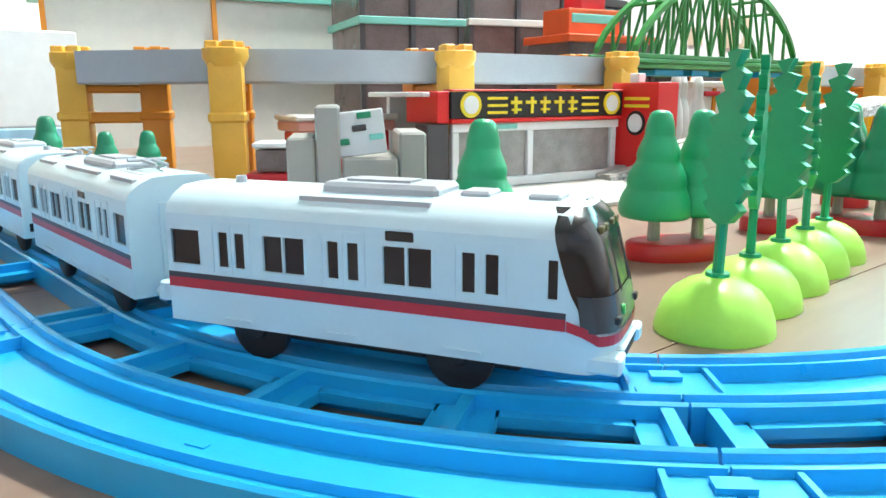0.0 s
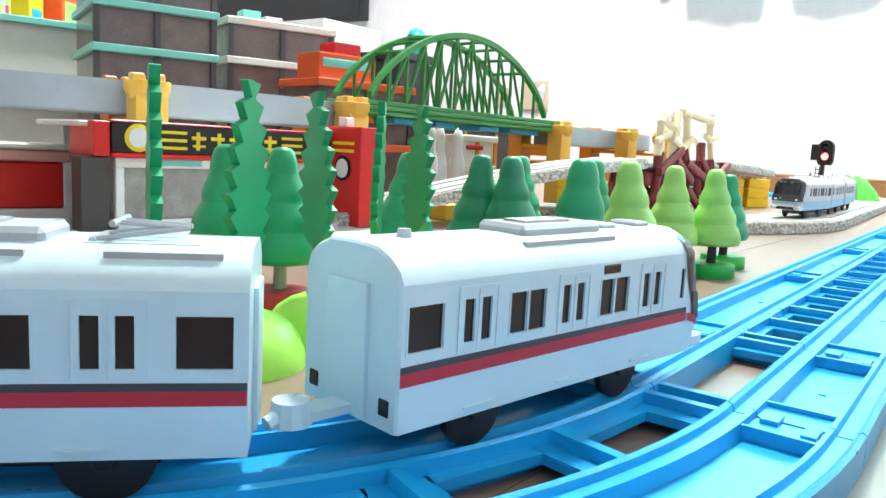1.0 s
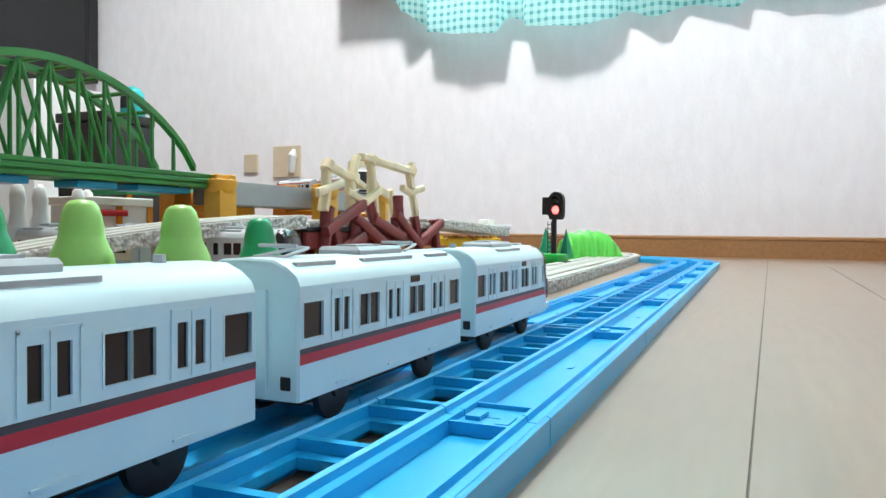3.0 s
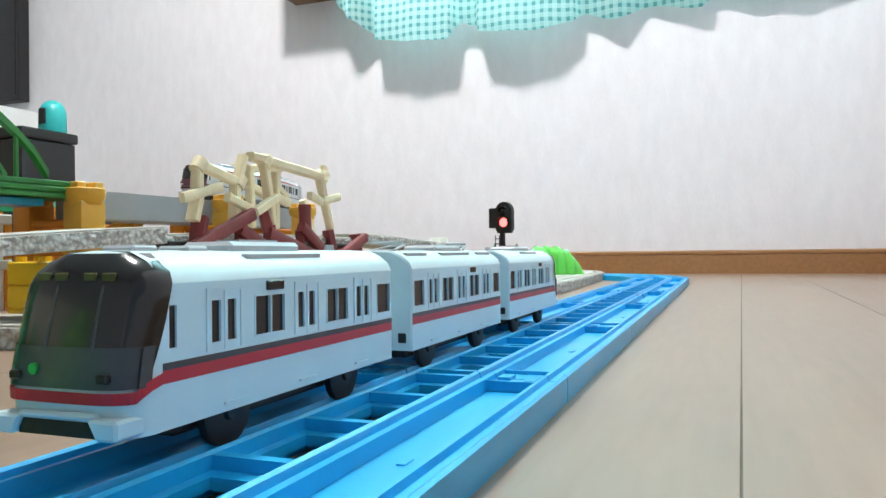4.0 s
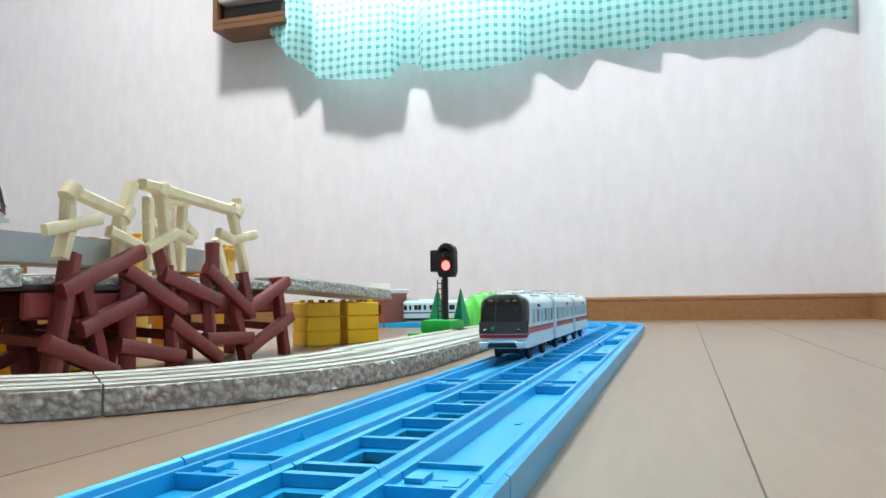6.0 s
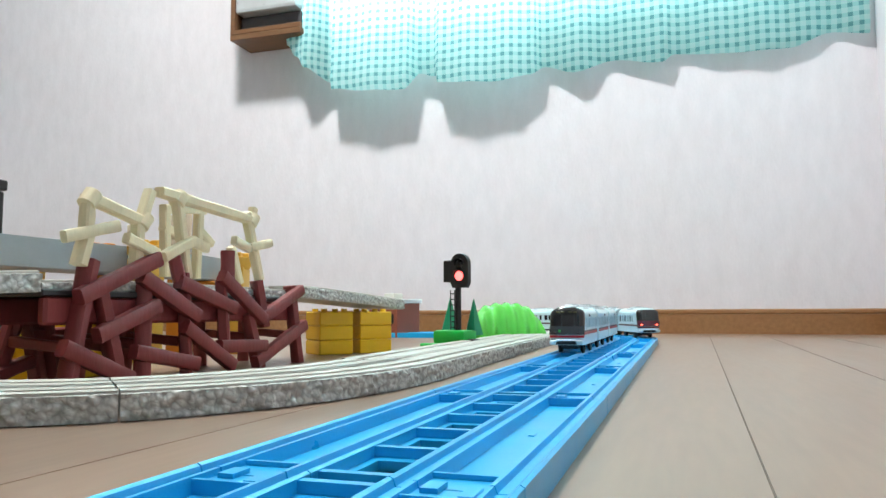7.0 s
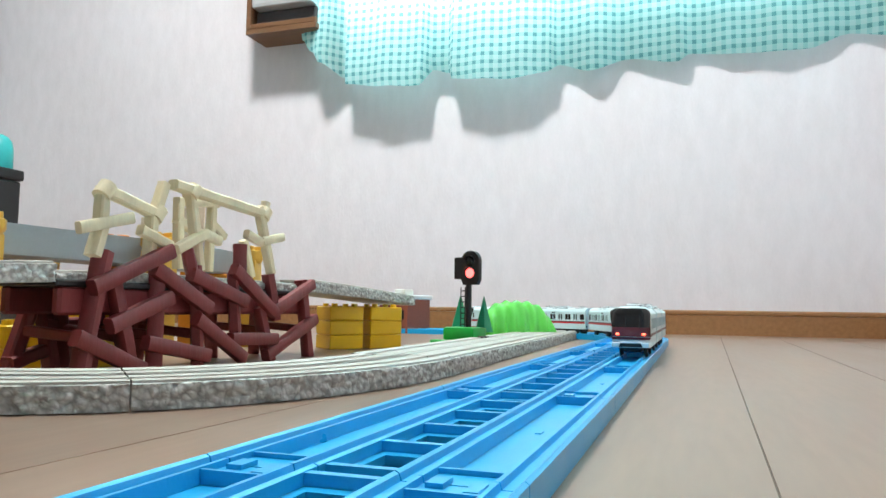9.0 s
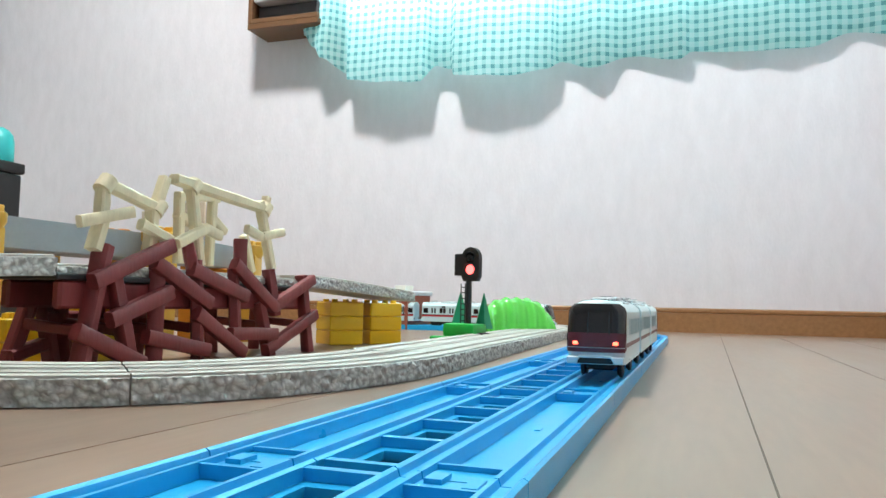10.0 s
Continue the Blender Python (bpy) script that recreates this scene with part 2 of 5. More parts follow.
tagged(part("wall_east", bm, M_WALL), "pale vinyl wallpaper wall with a curtained window", "wall", kind="structure")


def baseboard(a, b, name):
    """Skirting from a to b along a wall, with a lighter lip on top."""
    d = (Vector(b) - Vector(a))
    h = math.atan2(d.y, d.x)
    base = thing(name, pose(a[0], a[1], 0, 0, 0, math.degrees(h)), "varnished brown wooden baseboard with a moulded top", "baseboard", kind="structure")
    bm = bmesh.new()
    prism(bm, [(0, 0), (d.length, 0), (d.length, 0.047), (0, 0.047)], 0, 0.010)
    part("board", bm, M_WOOD, base)
    bm = bmesh.new()
    sweep(bm, [(0, 0, 0), (d.length, 0, 0)], [(0, 0.0475), (0.0075, 0.0475), (0.0085, 0.050), (0.0085, 0.056), (0.006, 0.059), (0, 0.059)])
    part("cap_moulding", bm, M_WOOD, base)
    return base


baseboard((WX - 0.0005, WY, 0), (WX - 0.0005, BY, 0), "baseboard_east")
baseboard((BX, WY + 0.0005, 0), (WX - 0.012, WY + 0.0005, 0), "baseboard_south")

# ---- blue double track ----
X1, X2, CY, RI, RO = 0.545, 2.17, 0.280, 0.250, 0.310
JOINTS = [X1, 0.645, 0.868, 1.094, 1.310, 1.525, 1.740, 1.955, X2]


def lane(s, r):
    """Place and heading on a lane of curve radius r; s is x on the straight, and goes on round the bends."""
    y = CY - r
    if X1 <= s <= X2:
        return s, y, 0.0
    c, d = (X1, X1 - s) if s < X1 else (X2, s - X2)
    a = min(d / r, math.pi / 2)
    rest = d - a * r
    if s < X1:
        return c - r * math.sin(a), CY - r * math.cos(a) + rest, -a
    return c + r * math.sin(a), CY - r * math.cos(a) + rest, a


def mid(s):
    return lane(s, (RI + RO) / 2)


LANE = [(-0.019, 0.0), (-0.019, 0.0098), (-0.0178, 0.0105), (-0.0166, 0.0098), (-0.0160, 0.0078), (-0.0118, 0.0078), (-0.0112, 0.0098), (-0.0098, 0.0098), (-0.0092, 0.0052),
        (0.0092, 0.0052), (0.0098, 0.0098), (0.0112, 0.0098), (0.0118, 0.0078), (0.0160, 0.0078), (0.0166, 0.0098), (0.0178, 0.0105), (0.019, 0.0098), (0.019, 0.0)]


def track_piece(s0, s1, n, rungs, name, label):
    piece = thing(name, Matrix(), label, "toy track", "blue double track")
    g = 0.0004
    for off in (-0.030, 0.030):
        bm = bmesh.new()
        st = []
        for k in range(n + 1):
            x, y, h = mid(s0 + g + (s1 - s0 - 2 * g) * k / n)
            st.append((x - math.sin(h) * off, y + math.cos(h) * off, h))
        sweep(bm, st, LANE)
        # the pan is closed by a plate at both ends, with a small stop on it
        for u, w in ((0.0, 1), (1.0, -1)):
            for d0, d1, zt in ((0.0005, 0.0125, 0.0079), (0.0125, 0.0140, 0.0094)):
                x, y, h = mid(s0 + (s1 - s0) * u + w * (d0 + d1) / 2)
                m = Matrix.Translation((x - math.sin(h) * off, y + math.cos(h) * off, 0)) @ Matrix.Rotation(h, 4, "Z")
                plate = bmesh.new()
                box(plate, -(d1 - d0) / 2, (d1 - d0) / 2, -0.0097, 0.0097, 0.003, zt, m)
                part("end_plate" if zt < 0.009 else "end_wall", plate, M_BLUE, piece)
        # moulding mark in the middle of the pan
        x, y, h = mid((s0 + s1) / 2)
        m = Matrix.Translation((x - math.sin(h) * off, y + math.cos(h) * off, 0)) @ Matrix.Rotation(h, 4, "Z")
        mark = bmesh.new()
        box(mark, -0.003, 0.003, -0.0012, 0.0012, 0.005, 0.0056, m)
        part("mould_mark", mark, M_BLUE, piece)
        x, y, h = mid(s1 - 0.001)
        m = Matrix.Translation((x - math.sin(h) * off, y + math.cos(h) * off, 0)) @ Matrix.Rotation(h, 4, "Z")
        box(bm, -0.004, 0.0045, 0.0025, 0.0075, 0.006, 0.0093, m)
        box(bm, -0.010, 0.000, -0.0085, -0.0045, 0.006, 0.0093, m)
        part("lane", bm, M_BLUE, piece, smooth=25)
    for k in range(rungs):
        s = s0 + 0.006 + (s1 - s0 - 0.012) * (k / (rungs - 1) if rungs > 1 else 0)
        x, y, h = mid(s)
        m = Matrix.Translation((x, y, 0)) @ Matrix.Rotation(h, 4, "Z")
        bm = bmesh.new()
        box(bm, -0.0017, 0.0017, -0.0115, 0.0115, 0.0005, 0.0095, m)
        lip = 0.0085 if n > 4 else 0.0070
        if 0 < k:
            box(bm, -lip, -0.0016, -0.0115, 0.0115, 0.0030, 0.0060, m)
        if k < rungs - 1:
            box(bm, 0.0016, lip, -0.0115, 0.0115, 0.0030, 0.0060, m)
            for sy in (-1, 1):
                x2, y2, h2 = mid(s + 0.5 * (s1 - s0 - 0.012) / (rungs - 1))
                m2 = Matrix.Translation((x2, y2, 0)) @ Matrix.Rotation(h2, 4, "Z")
                half_gap = 0.5 * (s1 - s0 - 0.012) / (rungs - 1) - lip
                if half_gap < 0.03:
                    ledge = bmesh.new()
                    box(ledge, -half_gap, half_gap, sy * 0.0095 - 0.002, sy * 0.0095 + 0.002, 0.0030, 0.0060, m2)
                    part("side_ledge", ledge, M_BLUE, piece)
        part("rung", bm, M_BLUE, piece)
    return piece


RM = (RI + RO) / 2
Q = RM * math.pi / 4
track_piece(X1 - 3 * Q - 0.3, X1 - 2 * Q, 10, 6, "track_piece", "blue plastic straight double track piece on the floor")
for k in range(2):
    track_piece(X1 - (k + 1) * Q, X1 - k * Q, 16, 5, "track_piece", "blue plastic curved double track piece on the floor")
    track_piece(X2 + k * Q, X2 + (k + 1) * Q, 14, 5, "track_piece", "blue plastic curved double track piece on the floor")
track_piece(X2 + 2 * Q, X2 + 2 * Q + 0.43, 2, 8, "track_piece", "blue plastic straight double track piece on the floor")
for a, b in zip(JOINTS, JOINTS[1:]):
    track_piece(a, b, 1, 2 if b - a < 0.15 else 6, "track_piece", "blue plastic %s straight double track piece on the floor" % ("half-length" if b - a < 0.15 else "full-length"))


# ---- trains ----
def holed_side(bm, x0, x1, z0, z1, holes, y, depth):
    """A thin side wall in the plane y with rectangular window openings and their reveals."""
    xs = sorted({x0, x1, *[h[0] for h in holes], *[h[1] for h in holes]})
    zs = sorted({z0, z1, *[h[2] for h in holes], *[h[3] for h in holes]})
    for xa, xb in zip(xs, xs[1:]):
        for za, zb in zip(zs, zs[1:]):
            cx, cz = (xa + xb) / 2, (za + zb) / 2
            if any(h[0] < cx < h[1] and h[2] < cz < h[3] for h in holes):
                continue
            bm.faces.new([bm.verts.new((px, y, pz)) for px, pz in ((xa, za), (xb, za), (xb, zb), (xa, zb))])
    for a, b, c, d in holes:
        for p, q in (((a, c), (b, c)), ((b, c), (b, d)), ((b, d), (a, d)), ((a, d), (a, c))):
            bm.faces.new([bm.verts.new((u[0], yy, u[1])) for u, yy in ((p, y), (q, y), (q, y + depth), (p, y + depth))])


CAR_L, CAR_W, Z0, Z1, ZR = 0.127, 0.0360, 0.0187, 0.0518, 0.0596


def windows_of(style):
    """Window openings from the rear end on: one saloon window, then doors and paired windows in turn."""
    L = CAR_L
    if style == "commuter":
        hs = [(0.0023, 0.0129), (0.0196, 0.0230), (0.0254, 0.0288), (0.0355, 0.0419), (0.0426, 0.0492), (0.0566, 0.0600), (0.0628, 0.0662), (0.0738, 0.0802), (0.0810, 0.0878), (0.0962, 0.0997), (0.1025, 0.1060)]
    else:
        hs = [(u * L, v * L) for u, v in ((0.05, 0.15), (0.21, 0.26), (0.30, 0.36), (0.37, 0.43), (0.48, 0.52), (0.56, 0.62), (0.63, 0.69), (0.74, 0.78))]
    return [(a - L / 2, b - L / 2, 0.0366, 0.0470) for a, b in hs]


def car(kind, nose, paint):
    """A toy carriage with its floor centre at the origin, facing +x. nose: +1, 0 or -1."""
    col = paint["body"]
    c = thing("train_car", Matrix(), paint["label"][0 if nose else 1], "toy train", paint["group"])
    hw, L = CAR_W / 2, CAR_L
    flip = Matrix.Rotation(math.pi, 4, "Z") if nose < 0 else Matrix()
    sec = [(-hw, Z0), (-hw, Z1), (-hw + 0.0012, Z1 + 0.0028), (-hw + 0.0045, Z1 + 0.0054), (-0.009, Z1 + 0.0074), (0, ZR), (0.009, Z1 + 0.0074), (hw - 0.0045, Z1 + 0.0054), (hw - 0.0012, Z1 + 0.0028), (hw, Z1), (hw, Z0)]
    holes = windows_of(kind)
    if nose:
        holes = [h for h in holes if h[1] < 0.052] + [(0.0551, 0.0576, 0.0370, 0.0468)]
    else:
        holes = holes + [(0.0500, 0.0606, 0.0366, 0.0470)]
    xf = L / 2 - (0.0035 if nose else 0.0)
    # shell: roof, ends and nose
    bm = bmesh.new()
    st = [(-L / 2, 0.0), (-L / 2 + 0.0006, 0.0), (xf, 0.0)]
    rings = []
    for k, (x, dx) in enumerate(st):
        shrink = 0.96 if k == 0 else 1.0
        rings.append([bm.verts.new(flip @ Vector((x, o * shrink, Z0 + (z - Z0) * (0.985 if k == 0 else 1)))) for o, z in sec])
    n = len(sec)
    for a, b in zip(rings, rings[1:]):
        for i in range(n - 1):
            if a is rings[1] and b is rings[2] and i in (0, n - 2):
                continue
            bm.faces.new((a[i], a[i + 1], b[i + 1], b[i]))
        bm.faces.new((a[n - 1], a[0], b[0], b[n - 1]))
    bm.faces.new(rings[0])
    if not nose:
        bm.faces.new(rings[-1][::-1])
    part("shell", bm, col, c, smooth=32)
    # sides with window openings
    for sy in (-1, 1):
        bm = bmesh.new()
        hh = [(h[0], h[1], h[2], h[3]) for h in holes]
        holed_side(bm, -L / 2 + 0.0006, xf, Z0, Z1, hh, sy * hw, -sy * 0.0006)
        bmesh.ops.transform(bm, matrix=flip, verts=bm.verts)
        part("side_panel", bm, col, c)
        # door leaves' raised rims, sign box and skirt ribs
        for k in (1, 5, 9):
            if kind == "commuter":
                a, b = windows_of(kind)[k][0] - 0.0022, windows_of(kind)[k + 1][1] + 0.0022
                bm = bmesh.new()
                for x0, x1, z0, z1 in ((a, a + 0.0006, 0.0346, 0.0497), (b - 0.0006, b, 0.0346, 0.0497), (a, b, 0.0493, 0.0501), ((a + b) / 2 - 0.0002, (a + b) / 2 + 0.0002, 0.0346, 0.0493)):
                    box(bm, x0, x1, sy * hw - 0.0001, sy * (hw + 0.0003), z0, z1)
                bmesh.ops.transform(bm, matrix=flip, verts=bm.verts)
                part("door_frame", bm, col, c)
        for u in (0.20, 0.48, 0.76):
            bm = bmesh.new()
            box(bm, (u - 0.54) * L, (u - 0.46) * L, sy * hw, sy * (hw + 0.0006), 0.0206, 0.0212)
            bmesh.ops.transform(bm, matrix=flip, verts=bm.verts)
            part("skirt_rib", bm, col, c)
        for nm, z0, z1, mt in paint["stripes"]:
            bm = bmesh.new()
            box(bm, -L / 2 + 0.0006, xf - 0.0002, sy * (hw - 0.0002), sy * (hw + 0.00018), z0, z1)
            bmesh.ops.transform(bm, matrix=flip, verts=bm.verts)
            part(nm, bm, mt, c)
        if kind == "commuter":
            bm = bmesh.new()
            rbox(bm, 0.0745 - L / 2, 0.0828 - L / 2, sy * hw - 0.0005, sy * hw + 0.0009, 0.0484, 0.0511, 0.0003)
            bmesh.ops.transform(bm, matrix=flip @ Matrix.Translation((0, -sy * 0.0002, 0)), verts=bm.verts)
            part("destination_sign", bm, M_DARKWIN, c)
    # window frames, the dark inserts behind them and the raised gangway panel on the flat end
    for a, b, c0, d0 in holes:
        if b - a < 0.005:
            continue
        for sy in (-1, 1):
            bm = bmesh.new()
            for x0, x1, z0, z1 in ((a - 0.0005, a, c0 - 0.0005, d0 + 0.0005), (b, b + 0.0005, c0 - 0.0005, d0 + 0.0005), (a, b, d0, d0 + 0.0005), (a, b, c0 - 0.0005, c0)):
                box(bm, x0, x1, sy * (hw - 0.0001), sy * (hw + 0.00022), z0, z1)
            bmesh.ops.transform(bm, matrix=flip, verts=bm.verts)
            part("window_frame", bm, col, c)
    for ex in (-1, 1) if not nose else (-1,):
        bm = bmesh.new()
        rbox(bm, ex * (L / 2 + 0.0003) - 0.0009, ex * (L / 2 + 0.0003) + 0.0009, -0.0075, 0.0075, Z0 + 0.0010, Z1 - 0.001, 0.0007, 2)
        bmesh.ops.transform(bm, matrix=flip, verts=bm.verts)
        part("gangway_panel", bm, col, c, smooth=40)
    bm = bmesh.new()
    box(bm, -L / 2 + 0.003, xf - 0.001, -hw + 0.0006, hw - 0.0006, 0.030, 0.0495)
    bmesh.ops.transform(bm, matrix=flip, verts=bm.verts)
    part("window_band", bm, M_DARKWIN, c, "dark tinted window inserts")
    bm = bmesh.new()
    box(bm, -L / 2 + 0.002, xf - 0.002, -hw + 0.0006, hw - 0.0006, Z0 + 0.0004, Z0 + 0.0012)
    bmesh.ops.transform(bm, matrix=flip, verts=bm.verts)
    part("underside", bm, M_WHEEL, c)
    # small dark socket in the end face
    for sy in (-0.0135, 0.0135):
        bm = bmesh.new()
        rbox(bm, -L / 2 - 0.0003, -L / 2 + 0.001, sy - 0.0019, sy + 0.0019, Z0 + 0.0030, Z0 + 0.0072, 0.0004)
        bmesh.ops.transform(bm, matrix=flip, verts=bm.verts)
        part("end_socket", bm, M_BLACK, c)
    # roof equipment
    bm = bmesh.new()
    zr = ZR - 0.0006
    u0 = -0.012 if not nose else -0.014
    rbox(bm, u0, u0 + 0.036, -0.0085, 0.0085, zr - 0.001, zr + 0.0030, 0.0012, 1)
    box(bm, u0 + 0.006, u0 + 0.026, -0.004, 0.004, zr + 0.003, zr + 0.0037)
    bmesh.ops.transform(bm, matrix=flip, verts=bm.verts)
    part("air_conditioner", bm, M_ROOFGREY, c)
    for sy in (-1, 1):
        bm = bmesh.new()
        for a, b in ((-0.018, 0.022),) if nose else ((-0.018, 0.022), (-0.058, -0.036), (0.036, 0.058)):
            box(bm, a, b, sy * 0.0128 - 0.0008, sy * 0.0128 + 0.0008, Z1 + 0.004, Z1 + 0.0066)
        bmesh.ops.transform(bm, matrix=flip, verts=bm.verts)
        part("roof_rail", bm, M_ROOFGREY, c)
    if nose:
        for a in (0.027, 0.046):
            bm = bmesh.new()
            rbox(bm, a, a + 0.0085, -0.005, 0.005, zr - 0.001, zr + 0.0018, 0.0006)
            bmesh.ops.transform(bm, matrix=flip, verts=bm.verts)
            part("roof_vent", bm, M_ROOFGREY, c)
        bm = bmesh.new()
        rod(bm, (-0.048, 0, zr - 0.001), (-0.048, 0, zr + 0.0026), 0.0021, 0.0016, 10)
        box(bm, -0.054, -0.036, -0.002, 0.002, zr - 0.0008, zr + 0.0004)
        bmesh.ops.transform(bm, matrix=flip, verts=bm.verts)
        part("switch_knob", bm, M_ROOFGREY, c)
    else:
        for cx in (-0.042, 0.042):
            bm = bmesh.new()
            for sy in (-0.005, 0.005):
                rod(bm, (cx - 0.010, sy, zr + 0.0006), (cx + 0.008, sy * 0.4, zr + 0.0030), 0.0006, seg=6)
                rod(bm, (cx + 0.008, sy * 0.4, zr + 0.0030), (cx - 0.006, sy * 0.4, zr + 0.0038), 0.0006, seg=6)
                rod(bm, (cx - 0.011, sy * 1.6, zr - 0.0002), (cx + 0.011, sy * 1.6, zr - 0.0002), 0.0007, seg=6)
            rod(bm, (cx - 0.006, -0.007, zr + 0.0040), (cx - 0.006, 0.007, zr + 0.0040), 0.0007, seg=6)
            rod(bm, (cx - 0.010, -0.006, zr + 0.0004), (cx - 0.010, 0.006, zr + 0.0004), 0.0008, seg=6)
            part("pantograph", bm, M_ROOFGREY, c)
    # rounded nose with the dark mask wrapped round its upper half
    if nose:
        levels = [(0.0187, 0.0700), (0.0225, 0.0710), (0.0262, 0.0716), (0.0282, 0.0718), (0.0296, 0.0717), (0.0335, 0.0712), (0.0385, 0.0702), (0.0435, 0.0690), (0.0480, 0.0678), (0.0518, 0.0667), (0.0546, 0.0655), (0.0570, 0.0642), (0.0588, 0.0626), (0.0595, 0.0606)]

        def half(z):
            for (o0, za), (o1, zb) in zip(sec[1:6], sec[2:6]):
                if za <= z <= zb:
                    return -(o0 + (o1 - o0) * (z - za) / (zb - za))
            return hw if z < Z1 else 0.0

        def grid(rows, out, start, lift=0.0, round_edge=False):
            vs = []
            for j, (z, x) in enumerate(rows):
                u = j / (len(rows) - 1)
                back = (start or 0.0) * ((0.40 + 0.60 * (1 - abs(2 * u - 1) ** 3)) if round_edge else 1.0)
                h = half(z) + out * (1 if z < 0.055 else 0.4)
                ring = [(xf if start is None else x - back, h)]
                for k in range(9):
                    a = k * math.pi / 16
                    ring.append((x + out - 0.0070 * (1 - math.sin(a) ** 0.75) - 0.0014 * (1 - math.sin(a)), h * math.cos(a) ** 0.42))
                ring = ring + [(px, -py) for px, py in ring[:-1][::-1]]
                last = len(ring) - 1
                vs.append([bm.verts.new(flip @ Vector((px, py, z + lift * max(0.0, 1 - min(i, last - i) / 3)))) for i, (px, py) in enumerate(ring)])
            for a, b in zip(vs, vs[1:]):
                for i in range(len(a) - 1):
                    bm.faces.new((a[i], a[i + 1], b[i + 1], b[i]))
            return vs

        bm = bmesh.new()
        vs = grid(levels, 0.0, None)
        bm.faces.new(vs[0])
        bm.faces.new(vs[-1])
        part("nose", bm, col, c, smooth=45)
        bm = bmesh.new()
        grid(levels[4:13] if paint["wrap"] else levels[5:12], 0.00035, 0.0100 if paint["wrap"] else 0.0052, 0.0, True)
        mask = part("front_mask", bm, M_GLASSBLACK, c, "glossy black front window mask", smooth=45)
        bm = bmesh.new()
        grid([(z, x + 0.0001) for z, x in levels[4:7]], 0.0005, 0.0042)
        part("lower_mask", bm, M_MASKGREY if paint["wrap"] else M_MAROON, mask, "dark band under the front window", smooth=45)
        # slim pillars and the bar under the destination display
        for py in (-0.0050, 0.0085):
            bm = bmesh.new()
            rod(bm, (0.0707, py, 0.0375), (0.0668, py * 0.96, 0.0516), 0.0005, 0.0005, 6)
            bmesh.ops.transform(bm, matrix=flip, verts=bm.verts)
            part("window_pillar", bm, M_MASKGREY, mask)
        for k in range(4 if paint["wrap"] else 0):
            bm = bmesh.new()
            y0 = (-0.0115, -0.0065, 0.0020, 0.0072)[k]
            rbox(bm, 0.0645, 0.0667, y0, y0 + 0.0036, 0.0526, 0.0545, 0.0003)
            bmesh.ops.transform(bm, matrix=flip, verts=bm.verts)
            part("display_bar", bm, M_DISPLAY, mask, "dull yellow display mark")
        if paint["wrap"]:
            bm = bmesh.new()
            rod(bm, (0.0708, -0.0070, 0.0335), (0.0722, -0.0070, 0.0335), 0.0014, 0.0013, 12)
            bmesh.ops.transform(bm, matrix=flip, verts=bm.verts)
            part("round_mark", bm, M_GREENBASE, mask, "small green round mark")
        nm, z0, z1, mt = paint["stripes"][-1]
        bm = bmesh.new()
        grid([(0.0264, 0.0717), (0.0290, 0.0718)], 0.0006, 0.0117, 0.0031)
        part("front_stripe", bm, mt, c)
        # apron below the face, with a dark coupler opening between its two feet
        for sy in (-1, 1):
            bm = bmesh.new()
            prism(bm, [(sy * 0.0092, 0.0236), (sy * 0.0178, 0.0236), (sy * 0.0176, Z0 + 0.0004), (sy * 0.0118, Z0 + 0.0004)], -0.0735, -0.0590, Matrix.Rotation(math.pi / 2, 4, "Z"))
            bmesh.ops.bevel(bm, geom=bm.edges[:], offset=0.0007, segments=1, affect="EDGES")
            bmesh.ops.transform(bm, matrix=flip, verts=bm.verts)
            part("apron_foot", bm, col, c)
        bm = bmesh.new()
        rbox(bm, 0.0590, 0.0730, -0.0108, 0.0108, 0.0228, 0.0246, 0.0007)
        bmesh.ops.transform(bm, matrix=flip, verts=bm.verts)
        part("bumper", bm, col, c)
        bm = bmesh.new()
        box(bm, 0.0600, 0.0722, -0.0110, 0.0110, Z0 + 0.0006, 0.0230)
        bmesh.ops.transform(bm, matrix=flip, verts=bm.verts)
        part("coupler_pocket", bm, M_BLACK, c)
        for sy in (-1, 1):
            bm = bmesh.new()
            rbox(bm, 0.0660, 0.0724, sy * 0.0125 - 0.0016, sy * 0.0125 + 0.0016, 0.0310, 0.0330, 0.0004)
            bmesh.ops.transform(bm, matrix=flip, verts=bm.verts)
            part("front_lamp", bm, paint["lamp"], c)
    # wheels
    for wx in ((-0.034, 0.030) if nose else (-0.036, 0.036)):
        for sy in (-1, 1):
            bm = bmesh.new()
            lathe(bm, [(0.0012, 0), (0.0085, 0.0), (0.0098, 0.0008), (0.0098, 0.0030), (0.0090, 0.0036), (0.003, 0.0036), (0.0024, 0.0046)], 20,
                  flip @ Matrix.Translation((wx, sy * 0.0102, 0.0176)) @ Matrix.Rotation(-sy * math.pi / 2, 4, "X"))
            part("wheel", bm, M_WHEEL, c, smooth=40)
    bm = bmesh.new()
    rbox(bm, -0.048, 0.046, -0.009, 0.009, 0.0135, 0.0195, 0.001)
    bmesh.ops.transform(bm, matrix=flip, verts=bm.verts)
    part("chassis", bm, M_WHEEL, c)
    # coupling at the rear
    if nose >= 0:
        bm = bmesh.new()
        box(bm, -L / 2 - 0.014, -L / 2 + 0.004, -0.0035, 0.0035, 0.0200, 0.0222)
        rod(bm, (-L / 2 - 0.015, 0, 0.0195), (-L / 2 - 0.015, 0, 0.0250), 0.0048, 0.0042, 12)
